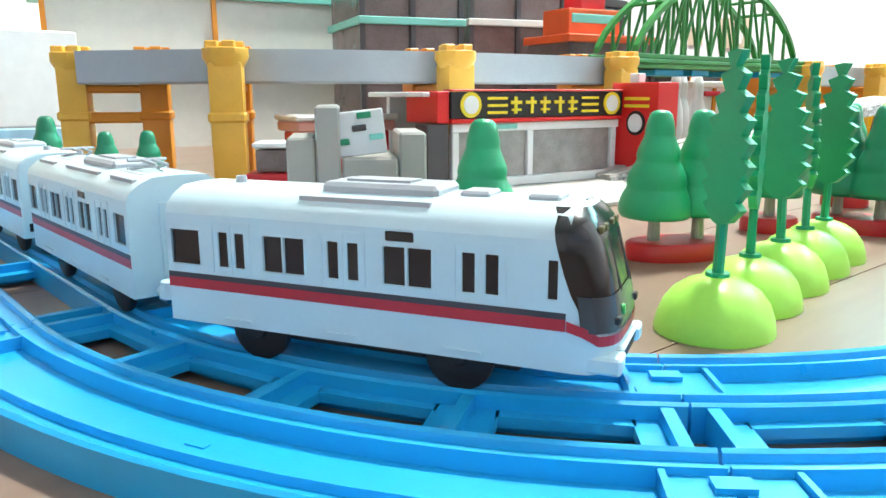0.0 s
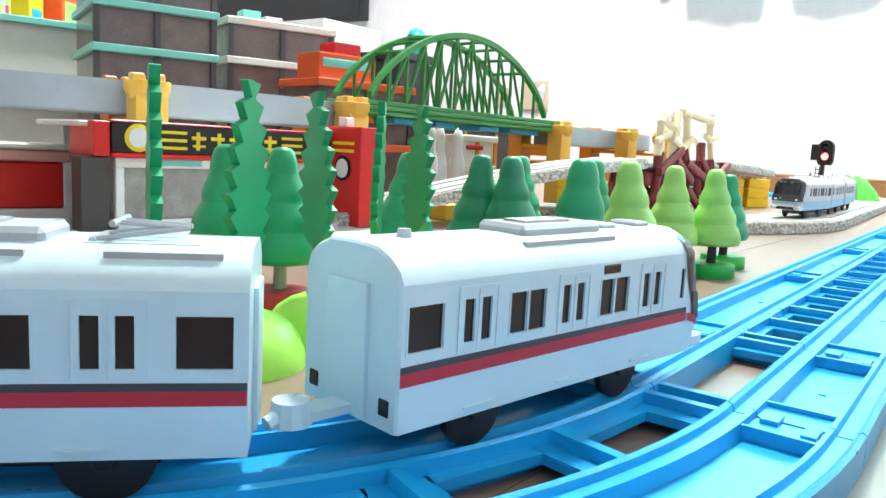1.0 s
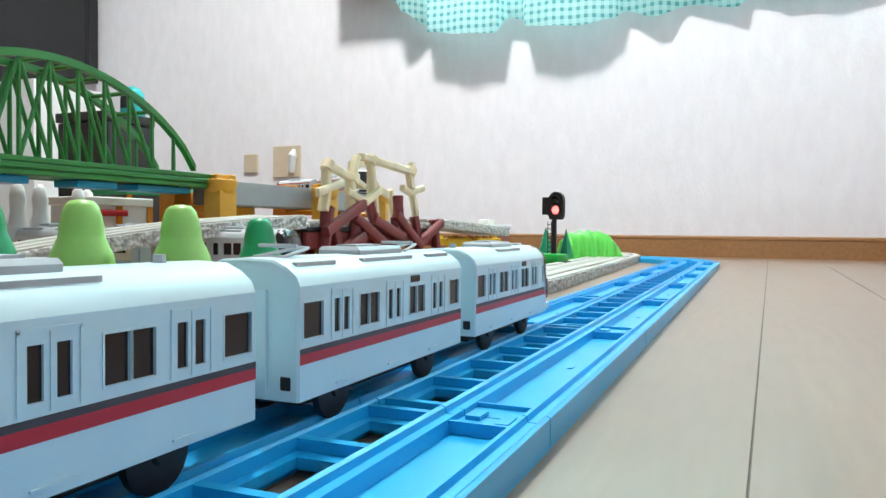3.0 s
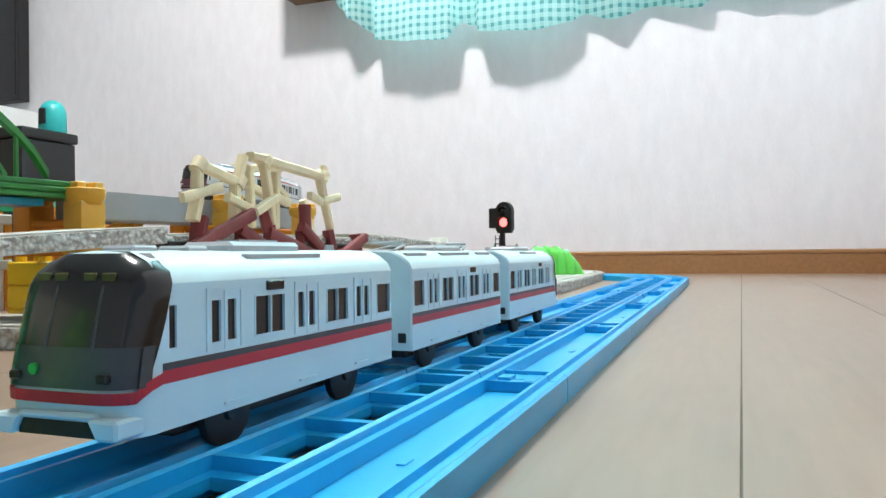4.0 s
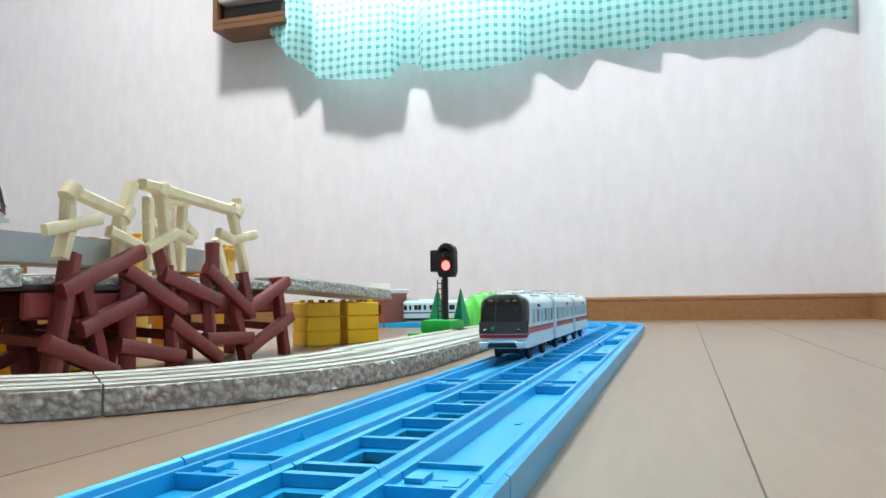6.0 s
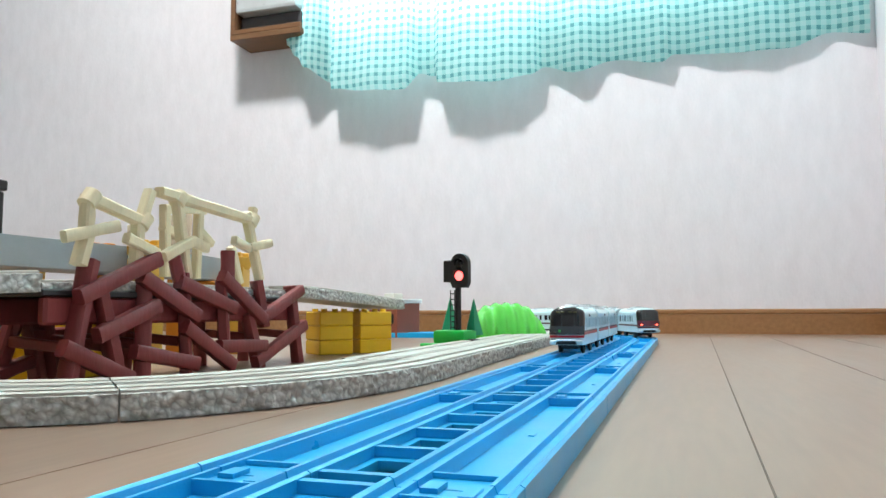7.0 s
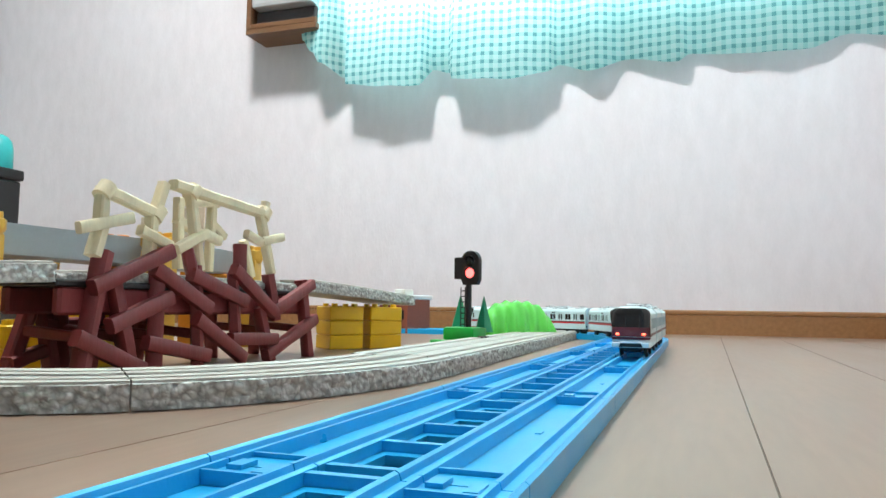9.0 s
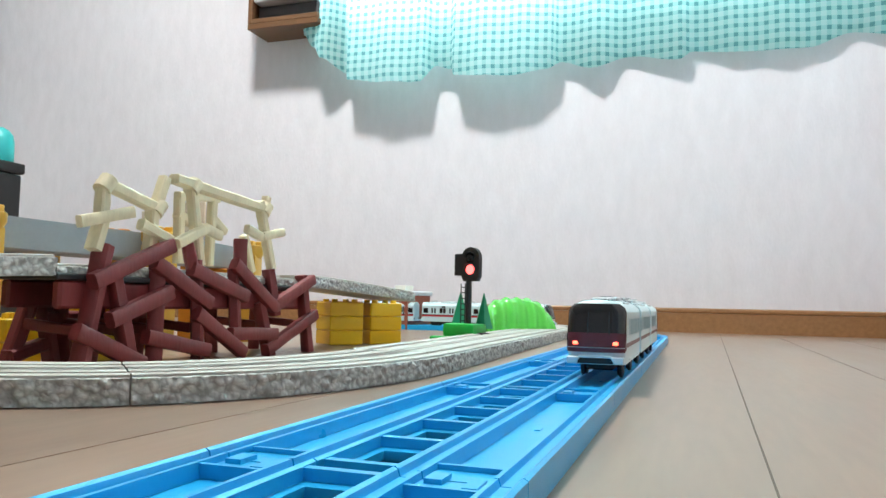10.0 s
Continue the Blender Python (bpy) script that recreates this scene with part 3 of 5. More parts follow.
        rod(bm, (-L / 2 - 0.012, 0, 0.0240), (-L / 2 - 0.021, 0, 0.0205), 0.0022, 0.0018, 8)
        part("coupling", bm, M_WHITE, c, "white plastic coupling hook")
    return c


STRIPES_MAIN = [("charcoal_stripe", 0.0323, 0.0339, M_CHAR), ("red_stripe", 0.0293, 0.0323, M_RED)]
PAINT_MAIN = dict(wrap=True, body=M_WHITE, stripes=STRIPES_MAIN, lamp=M_BLACK, group="white train on the blue track",
                  label=("white plastic toy train end car with red and charcoal stripe", "white plastic toy train middle car with red and charcoal stripe"))
PAINT_ONC = dict(wrap=False, body=M_WHITE, stripes=[("maroon_stripe", 0.0290, 0.0318, M_MAROON)], lamp=M_LENS, group="oncoming train on the blue track",
                 label=("white plastic toy train end car with lit red lamps", "white plastic toy train middle car with maroon stripe"))
PAINT_BLUE = dict(wrap=True, body=M_SILVER, stripes=[("blue_skirt", 0.0188, 0.0300, M_LIGHTBLUE)], lamp=M_OFFWHITE, group="blue and silver train on the grey track",
                  label=("silver and light blue toy train end car", "silver and light blue toy train middle car"))
PAINT_RW = dict(wrap=False, body=M_SILVER, stripes=[("red_band", 0.0500, 0.0517, M_RED), ("maroon_stripe", 0.0300, 0.0312, M_MAROON)], lamp=M_OFFWHITE, group="red and silver train on the viaduct",
                label=("silver toy train end car with red roof band", "silver toy train middle car with red roof band"))


def train(kind, paint, cars):
    first = car(kind, 1, paint)
    out = [first] + [car(kind, 0, paint)] + [car(kind, -1, paint)]
    return out


PITCH = 0.1464
main_train = train("commuter", PAINT_MAIN, 3)
oncoming_train = train("suburban", PAINT_ONC, 3)
blue_train = train("suburban", PAINT_BLUE, 3)
viaduct_train = train("suburban", PAINT_RW, 3)


# grey stone track: near lane path as a chain of points, smoothed
def chain(points, s):
    """Place and heading at length s along a polyline of (x, y); past the ends it goes straight on."""
    acc = 0.0
    for k, (a, b) in enumerate(zip(points, points[1:])):
        d = math.dist(a, b)
        if s <= acc + d or k == len(points) - 2:
            u = (s - acc) / d
            return a[0] + (b[0] - a[0]) * u, a[1] + (b[1] - a[1]) * u, math.atan2(b[1] - a[1], b[0] - a[0])
        acc += d


def rounded(points, n=4):
    """Corner-cutting, so that a rough chain becomes a curve."""
    for _ in range(n):
        out = [points[0]]
        for a, b in zip(points, points[1:]):
            out += [(0.75 * a[0] + 0.25 * b[0], 0.75 * a[1] + 0.25 * b[1]), (0.25 * a[0] + 0.75 * b[0], 0.25 * a[1] + 0.75 * b[1])]
        points = out + [points[-1]]
    return points


GREY = rounded([(2.72, 0.50), (2.55, 0.175), (2.1, 0.158), (1.60, 0.143), (1.40, 0.135), (1.27, 0.178), (1.20, 0.26), (1.17, 0.45)])
DECK = rounded([(2.12, 1.0), (1.98, 0.62), (1.74, 0.505), (1.42, 0.538), (0.94, 0.568), (0.715, 0.595), (0.545, 0.665), (0.49, 0.735), (0.435, 0.80)])


def pose_on(points, s, z):
    a, b = chain(points, s + 0.035), chain(points, s - 0.035)
    h = math.atan2(a[1] - b[1], a[0] - b[0])
    return pose((a[0] + b[0]) / 2, (a[1] + b[1]) / 2, z, 0, 0, math.degrees(h))


def lane_pose(s, r, z, back=False):
    a, b = lane(s + 0.034, r), lane(s - 0.034, r)
    h = math.atan2(a[1] - b[1], a[0] - b[0])
    return pose((a[0] + b[0]) / 2, (a[1] + b[1]) / 2, z, 0, 0, math.degrees(h) + (180 if back else 0))


def length_of(points):
    return sum(math.dist(a, b) for a, b in zip(points, points[1:]))


def motions():
    times = [k * 0.25 for k in range(41)]
    for k, c in enumerate(main_train):
        walk(c, [(t, lane_pose(0.708 + 0.2535 * (t - 1.5) + 0.011 * min(2.5, max(0.0, t - 2.5)) - 0.012 * max(0.0, 1 - abs(t - 0.9) / 0.75) - 0.009 * max(0.0, 1 - abs(t - 1.5) / 0.9) - CAR_L / 2 - k * PITCH, RI, 0.0)) for t in times])
    for k, c in enumerate(oncoming_train):
        walk(c, [(t, lane_pose(2.07 - 0.272 * (t - 7.5) + CAR_L / 2 + k * PITCH, RO, 0.0, True)) for t in times])
    for k, c in enumerate(blue_train):
        walk(c, [(t, pose_on(GREY, BLUE_START + 0.31 * (t - 1.0) - CAR_L / 2 - k * PITCH, 0.008)) for t in times])
    for k, c in enumerate(viaduct_train):
        walk(c, [(t, pose_on(DECK, min(DL - 0.03, DECK_START + 0.27 * (t - 4.5)) - CAR_L / 2 - k * PITCH, 0.117)) for t in times])


BLUE_START = 1.53
DECK_START = next(k * 0.005 for k in range(400) if chain(DECK, k * 0.005)[0] < 1.445)


# ---- grey stone-sided track ----
def stone_track(name, pts, lo, hi, zbase, ztop, label, both=0.0):
    """A moulded track along a chain of (x, y) or (x, y, z) points, with a bumpy stone side wall."""
    t = thing(name, Matrix(), label, "toy track", "grey stone-sided track")
    n = len(pts)
    st = []
    for i, p in enumerate(pts):
        a, b = pts[max(0, i - 1)], pts[min(n - 1, i + 1)]
        st.append((p[0], p[1], math.atan2(b[1] - a[1], b[0] - a[0]), p[2] if len(p) > 2 else 0.0))

    def strip(section, mt, nm, rough=0.0, sg=1):
        bm = bmesh.new()
        rings = []
        for x, y, h, dz in st:
            nx, ny = -math.sin(h), math.cos(h)
            ring = []
            for o, z in section:
                v = Vector((x + nx * o, y + ny * o, z + dz))
                if rough:
                    w = 1.7 * (0.5 - noise.voronoi(v * 215)[0][0]) + 0.35 * noise.noise(v * 500)
                    v.x += nx * w * rough
                    v.y += ny * w * rough
                ring.append(bm.verts.new(v))
            rings.append(ring)
        m = len(section)
        for a, b in zip(rings, rings[1:]):
            for i in range(m):
                bm.faces.new((a[i], a[(i + 1) % m], b[(i + 1) % m], b[i]))
        bm.faces.new(rings[0][::-1])
        bm.faces.new(rings[-1])
        return part(nm, bm, mt, t, smooth=50)

    w = hi - lo
    prof = [(lo, zbase), (lo, ztop), (lo + 0.002, ztop + 0.0006), (lo + 0.004, ztop)]
    for c in ((lo + hi) / 2,) if w < 0.07 else (lo + 0.029, hi - 0.029):
        for sgn in (-1, 1):
            g = c + sgn * 0.0135
            prof += [(g - 0.004, ztop), (g - 0.0034, ztop - 0.003), (g + 0.0034, ztop - 0.003), (g + 0.004, ztop)]
    prof += [(hi - 0.004, ztop), (hi - 0.002, ztop + 0.0006), (hi, ztop), (hi, zbase)]
    strip(prof, M_STONETOP, "track_bed")
    for o, sg in ((lo, -1), (hi, 1)):
        k = 11
        outer = [(o + sg * 0.0022, zbase + 0.0005 + (ztop - zbase - 0.0022) * i / k) for i in range(k + 1)]
        inner = [(o - sg * 0.0008, ztop - 0.0012), (o - sg * 0.0008, zbase + 0.0004)]
        strip(outer + inner, M_STONE, "stone_side", 0.0024 * sg)
    return t


def dense(points, step=0.0035):
    L = length_of([p[:2] for p in points])
    n = max(2, int(L / step))
    out = []
    for i in range(n + 1):
        x, y, h = chain([p[:2] for p in points], L * i / n)
        out.append((x, y))
    return out


GL = length_of(GREY)


def stretch_of(a, b, step=0.0014):
    n = int((b - a) / step)
    return [chain(GREY, a + (b - a) * i / n)[:2] for i in range(n + 1)]


for a, b in ((0.30, 0.72), (0.721, 1.10), (1.101, 1.40), (1.401, 1.655), (1.656, GL)):
    stone_track("stone_track", stretch_of(a, b), -0.040 if a > 1.2 else -0.048, 0.040, 0.0, 0.0155, "moulded grey toy track with rough stone sides")


# ---- viaduct ----
DL = length_of(DECK)


def deck_at(x):
    return next(k * 0.004 for k in range(700) if chain(DECK, k * 0.004)[0] < x)


BEAMS = [(0.25, deck_at(1.76)), (deck_at(1.758), deck_at(1.592)), (deck_at(1.59), deck_at(1.402)), (deck_at(0.962), deck_at(0.722)), (deck_at(0.72), deck_at(0.525)), (deck_at(0.523), DL)]
for a, b in BEAMS:
    t = thing("viaduct_beam", Matrix(), "grey plastic viaduct beam resting on yellow piers", "toy track", "viaduct beams")
    bm = bmesh.new()
    st = [chain(DECK, a + (min(b, DL) - a) * i / 10) for i in range(11)]
    sweep(bm, st, [(-0.0205, 0.099), (-0.0205, 0.1285), (-0.0175, 0.1285), (-0.0170, 0.122), (0.0170, 0.122), (0.0175, 0.1285), (0.0205, 0.1285), (0.0205, 0.099), (0.0185, 0.097), (-0.0185, 0.097)])
    part("beam", bm, M_DECK, t, smooth=30)


def pier_column(bm, y, h):
    hw = 0.0150
    rbox(bm, -hw, hw, y - 0.0135, y + 0.0135, 0, h * 0.49, 0.003, 2)
    rbox(bm, -hw - 0.002, hw + 0.002, y - 0.0155, y + 0.0155, h * 0.46, h * 0.53, 0.002, 1)
    rbox(bm, -hw, hw, y - 0.0135, y + 0.0135, h * 0.51, h * 0.86, 0.003, 2)
    lathe(bm, [(0.016, h * 0.83), (0.0205, h * 0.89), (0.0205, h * 0.95), (0.0195, h * 0.955)], 12, Matrix.Translation((0, y, 0)))
    for a in (0.4, 1.97, 3.54, 5.11):
        rbox(bm, 0.012 * math.cos(a) - 0.0055, 0.012 * math.cos(a) + 0.0055, y + 0.012 * math.sin(a) - 0.0055, y + 0.012 * math.sin(a) + 0.0055, h * 0.94, h, 0.001, 1)


def pier(x, y, h, turn, label="tall yellow plastic viaduct pier with castle-like tops"):
    t = thing("viaduct_pier", pose(x, y, 0, 0, 0, turn), label, "toy pier", "viaduct piers")
    bm = bmesh.new()
    pier_column(bm, -0.038, h)
    part("front_column", bm, M_YELLOW, t, smooth=30)
    # rear column and cross beam: shade is painted in as deeper orange
    bm = bmesh.new()
    pier_column(bm, 0.038, h)
    part("back_column", bm, M_ORANGE, t, "rear column, its shade put into a deeper orange", smooth=30)
    bm = bmesh.new()
    rbox(bm, -0.013, 0.013, -0.026, 0.026, h * 0.44, h * 0.52, 0.002)
    rbox(bm, -0.013, 0.013, -0.026, 0.026, h * 0.66, 0.0965, 0.002)
    part("cross_beam", bm, M_ORANGE, t)
    return t


for x, y, turn in ((0.458, 0.796, -118), (0.528, 0.682, -32), (0.715, 0.597, -12), (0.945, 0.568, -4), (1.392, 0.541, -4), (1.592, 0.512, -8)):
    pier(x, y, 0.134, turn)
pier(1.50, 0.60, 0.118, 20)
pier(1.76, 0.515, 0.134, 14)


# ---- arch bridge ----
def arch_bridge():
    a, b = Vector((0.962, 0.566, 0)), Vector((1.405, 0.540, 0))
    L = (b - a).length
    t = thing("arch_bridge", Matrix.Translation(a) @ Matrix.Rotation(math.atan2(b.y - a.y, b.x - a.x), 4, "Z"), "green plastic arched truss railway bridge on yellow piers", "toy bridge")
    def top(u):
        return 0.140 + 0.092 * (1 - (2 * u - 1) ** 2) ** 0.80
    u0, u1, n = 0.035, 0.885, 12
    for y in (-0.030, 0.030):
        bm = bmesh.new()
        pts = [(L * (u0 + (u1 - u0) * i / (2 * n)), top(i / (2 * n))) for i in range(2 * n + 1)]
        outline = [(x, z + 0.003) for x, z in pts] + [(x, z - 0.004) for x, z in pts[::-1]]
        for (p, q) in zip(range(2 * n), range(1, 2 * n + 1)):
            prism(bm, [(pts[p][0], pts[p][1] - 0.004), (pts[q][0], pts[q][1] - 0.004), (pts[q][0], pts[q][1] + 0.0035), (pts[p][0], pts[p][1] + 0.0035)], y - 0.004, y + 0.004)
        part("arch_rib", bm, M_BRIDGE, t)
        for i in range(1, n):
            x = L * (u0 + (u1 - u0) * i / n)
            bm = bmesh.new()
            rod(bm, (x, y, 0.132), (x, y, top(i / n) - 0.002), 0.0026, 0.0022, 6)
            part("hanger", bm, M_BRIDGE, t)
            if 1 <= i < n - 1:
                bm = bmesh.new()
                k = i + (1 if i < n / 2 else -1)
                x2 = L * (u0 + (u1 - u0) * k / n)
                rod(bm, (x, y, 0.132), (x2, y, top(k / n) - 0.003), 0.0022, 0.0022, 6)
                part("diagonal", bm, M_BRIDGE, t)
        for nm, w, z0, z1 in (("girder_web", 0.003, 0.1170, 0.1330), ("girder_flange", 0.006, 0.1225, 0.1275), ("girder_flange", 0.0045, 0.1285, 0.1340), ("girder_flange", 0.005, 0.1165, 0.1215)):
            bm = bmesh.new()
            rbox(bm, 0.0 if w > 0.003 else 0.001, L if w > 0.003 else L - 0.001, y - w, y + w, z0, z1, 0.0008)
            part(nm, bm, M_BRIDGE, t)
    for i in range(2, n - 1):
        bm = bmesh.new()
        x = L * (u0 + (u1 - u0) * i / n)
        rod(bm, (x, -0.030, top(i / n)), (x, 0.030, top(i / n)), 0.0024, seg=6)
        part("cross_brace", bm, M_BRIDGE, t)
    bm = bmesh.new()
    box(bm, 0.001, L - 0.001, -0.027, 0.027, 0.1175, 0.1215)
    part("bridge_deck", bm, M_BRIDGE, t)
    for x0, x1 in ((0.16, 0.30), (0.34, 0.43), (0.55, 0.66), (0.72, 0.9)):
        bm = bmesh.new()
        rbox(bm, x0 * L, x1 * L, -0.019, 0.019, 0.109, 0.1165, 0.001)
        part("track_underside", bm, M_BLUE, t, "blue track showing under the deck")


arch_bridge()


# ---- trees ----
def conifer(x, y, h, leaf, base, turn=0.0, stem=0.016, label="", twin=False):
    t = thing("toy_tree", pose(x, y, 0, 0, 0, turn), label, "toy tree", "toy trees beside the track")
    bm = bmesh.new()
    for dx in (-0.013, 0.013) if twin else (0.0,):
        r = 0.0174 * (h - stem) / 0.06
        z0 = stem + 0.006
        k = h - z0
        tilt = Matrix.Translation((dx, 0, z0)) @ Matrix.Rotation(radians(random.uniform(-3, 3)), 4, "X") @ Matrix.Rotation(radians(random.uniform(-3, 3)), 4, "Y")
        lathe(bm, [(r * 0.74, 0), (r * 1.00, 0.015 * k), (r * 1.07, 0.06 * k), (r * 1.06, 0.13 * k), (r * 0.97, 0.22 * k), (r * 0.87, 0.275 * k), (r * 0.845, 0.30 * k), (r * 0.87, 0.335 * k), (r * 0.83, 0.40 * k), (r * 0.71, 0.48 * k), (r * 0.625, 0.525 * k), (r * 0.605, 0.55 * k),
                   (r * 0.625, 0.585 * k), (r * 0.59, 0.64 * k), (r * 0.50, 0.71 * k), (r * 0.44, 0.755 * k), (r * 0.42, 0.78 * k), (r * 0.42, 0.82 * k), (r * 0.37, 0.90 * k), (r * 0.31, 0.96 * k), (r * 0.22, 0.99 * k), (r * 0.08, k)], 24, tilt)
    part("crown", bm, leaf, t, smooth=60)
    bm = bmesh.new()
    for dx in (-0.013, 0.013) if twin else (0.0,):
        rod(bm, (dx, 0, 0.004), (dx, 0, stem + 0.008), 0.0036, 0.003, 10)
    part("trunk", bm, M_BLACK if base is not M_REDBASE else M_GREYB, t)
    bm = bmesh.new()
    w = 0.028 if twin else 0.0175
    lathe(bm, [(1.0, 0), (1.02, 0.002), (1.0, 0.0085), (0.95, 0.0095), (0.7, 0.0096)], 20, Matrix.Diagonal((w, 0.0165, 1, 1)))
    part("stand", bm, base, t, smooth=40)
    return t


LG = "dark green cone-shaped plastic toy tree on a red base"
LL = "light green cone-shaped plastic toy tree on a green base"
for x, y, h, leaf, base, lab, twin in (
        (0.548, 0.212, 0.078, M_TREE, M_REDBASE, LG, True), (0.663, 0.215, 0.078, M_TREE, M_REDBASE, LG, False), (0.702, 0.176, 0.079, M_TREEDARK, M_REDBASE, LG, True),
        (0.638, 0.088, 0.080, M_TREE, M_REDBASE, LG, False), (0.731, 0.100, 0.080, M_TREELT, M_GREENBASE, LL, False), (0.851, 0.182, 0.079, M_TREE, M_REDBASE, LG, False),
        (0.813, 0.225, 0.079, M_TREE, M_REDBASE, LG, False), (0.837, 0.114, 0.078, M_TREELT, M_GREENBASE, LL, False), (0.864, 0.092, 0.077, M_TREELT, M_GREENBASE, LL, False),
        (0.924, 0.101, 0.073, M_TREE, M_GREENBASE, "dark green cone-shaped plastic toy tree on a green base", False), (0.955, 0.245, 0.078, M_TREELT, M_GREENBASE, LL, False),
        (0.418, 0.229, 0.076, M_TREE, M_REDBASE, LG, False), (0.34, 0.60, 0.072, M_TREEDARK, M_REDBASE, LG, False), (0.30, 0.62, 0.072, M_TREELT, M_GREENBASE, LL, False),
        (0.365, 0.545, 0.062, M_TREEDARK, M_REDBASE, LG, False), (0.39, 0.535, 0.062, M_TREEDARK, M_REDBASE, LG, False)):
    conifer(x, y, h, leaf, base, random.uniform(0, 180), 0.016, lab, twin)


def poplar_row():
    stems = [(0.446, 0.133), (0.487, 0.141), (0.528, 0.147), (0.568, 0.153), (0.603, 0.158)]
    m = thing("mound_strip", Matrix(), "bright lime green plastic strip of five joined mounds", "toy mound")
    for k, (x, y) in enumerate(stems):
        bm = bmesh.new()
        lathe(bm, [(1.0, 0.0), (1.0, 0.0012), (0.97, 0.005), (0.88, 0.0105), (0.72, 0.0152), (0.5, 0.0185), (0.25, 0.0203), (0.06, 0.0208)], 28, Matrix.Translation((x, y, 0)) @ Matrix.Rotation(0.15, 4, "Z") @ Matrix.Diagonal((0.0235, 0.0215, 1.0, 1)))
        part("mound", bm, M_BUMP, m, smooth=60)
    for k, (x, y) in enumerate(stems):
        t = thing("flat_tree", pose(x, y, 0.0205, 0, random.uniform(-3, 9), (62, 20, 75, 35, 70)[k]), "thin flat green plastic poplar on a lime mound", "toy tree", "poplars on the mounds")
        h = 0.078
        prof = []
        steps = 15
        for i in range(steps + 1):
            u = i / steps
            w = 0.0128 * (math.sin(math.pi * min(1, 0.10 + 0.86 * u)) ** 0.7) * (1.12 - 0.70 * u)
            prof.append((w + (0.0030 if i % 2 else -0.0016), 0.020 + (h - 0.020) * (u + (0.028 if i % 2 else 0.0))))
        out = [(0.0013, 0.0), (0.0012, 0.019)] + prof + [(0.0015, h + 0.002)]
        out = out + [(-x2, z2 + 0.0006) for x2, z2 in out[::-1]]
        bm = bmesh.new()
        prism(bm, out, -0.0016, 0.0016)
        part("foliage", bm, M_TREE, t)
        bm = bmesh.new()
        rod(bm, (0, 0, 0), (0, 0, h * 0.8), 0.0019, 0.0012, 8)
        part("stem", bm, M_TREE, t)
        bm = bmesh.new()
        rod(bm, (0, 0, -0.0004), (0, 0, 0.0014), 0.0045, 0.0042, 12)
        part("foot", bm, M_TREE, t)


poplar_row()


# ---- trestle ----
def plank(bm, a, b, w, d):
    """A hand-cut timber from a to b with uneven square ends."""
    a, b = Vector(a), Vector(b)
    q = (b - a).to_track_quat("Z", "Y")
    n, L = 5, (b - a).length
    rings = []
    for i in range(n + 1):
        c = a + (b - a) * i / n
        k = 1 + 0.10 * noise.noise(c * 90)
        rings.append([bm.verts.new(c + q @ Vector((sx * w * k, sy * d * k, 0))) for sx, sy in ((-1, -0.7), (-0.7, -1), (0.7, -1), (1, -0.7), (1, 0.7), (0.7, 1), (-0.7, 1), (-1, 0.7))])
    for p, r in zip(rings, rings[1:]):
        for i in range(8):
            bm.faces.new((p[i], p[(i + 1) % 8], r[(i + 1) % 8], r[i]))
    bm.faces.new(rings[0][::-1])
    bm.faces.new(rings[-1])


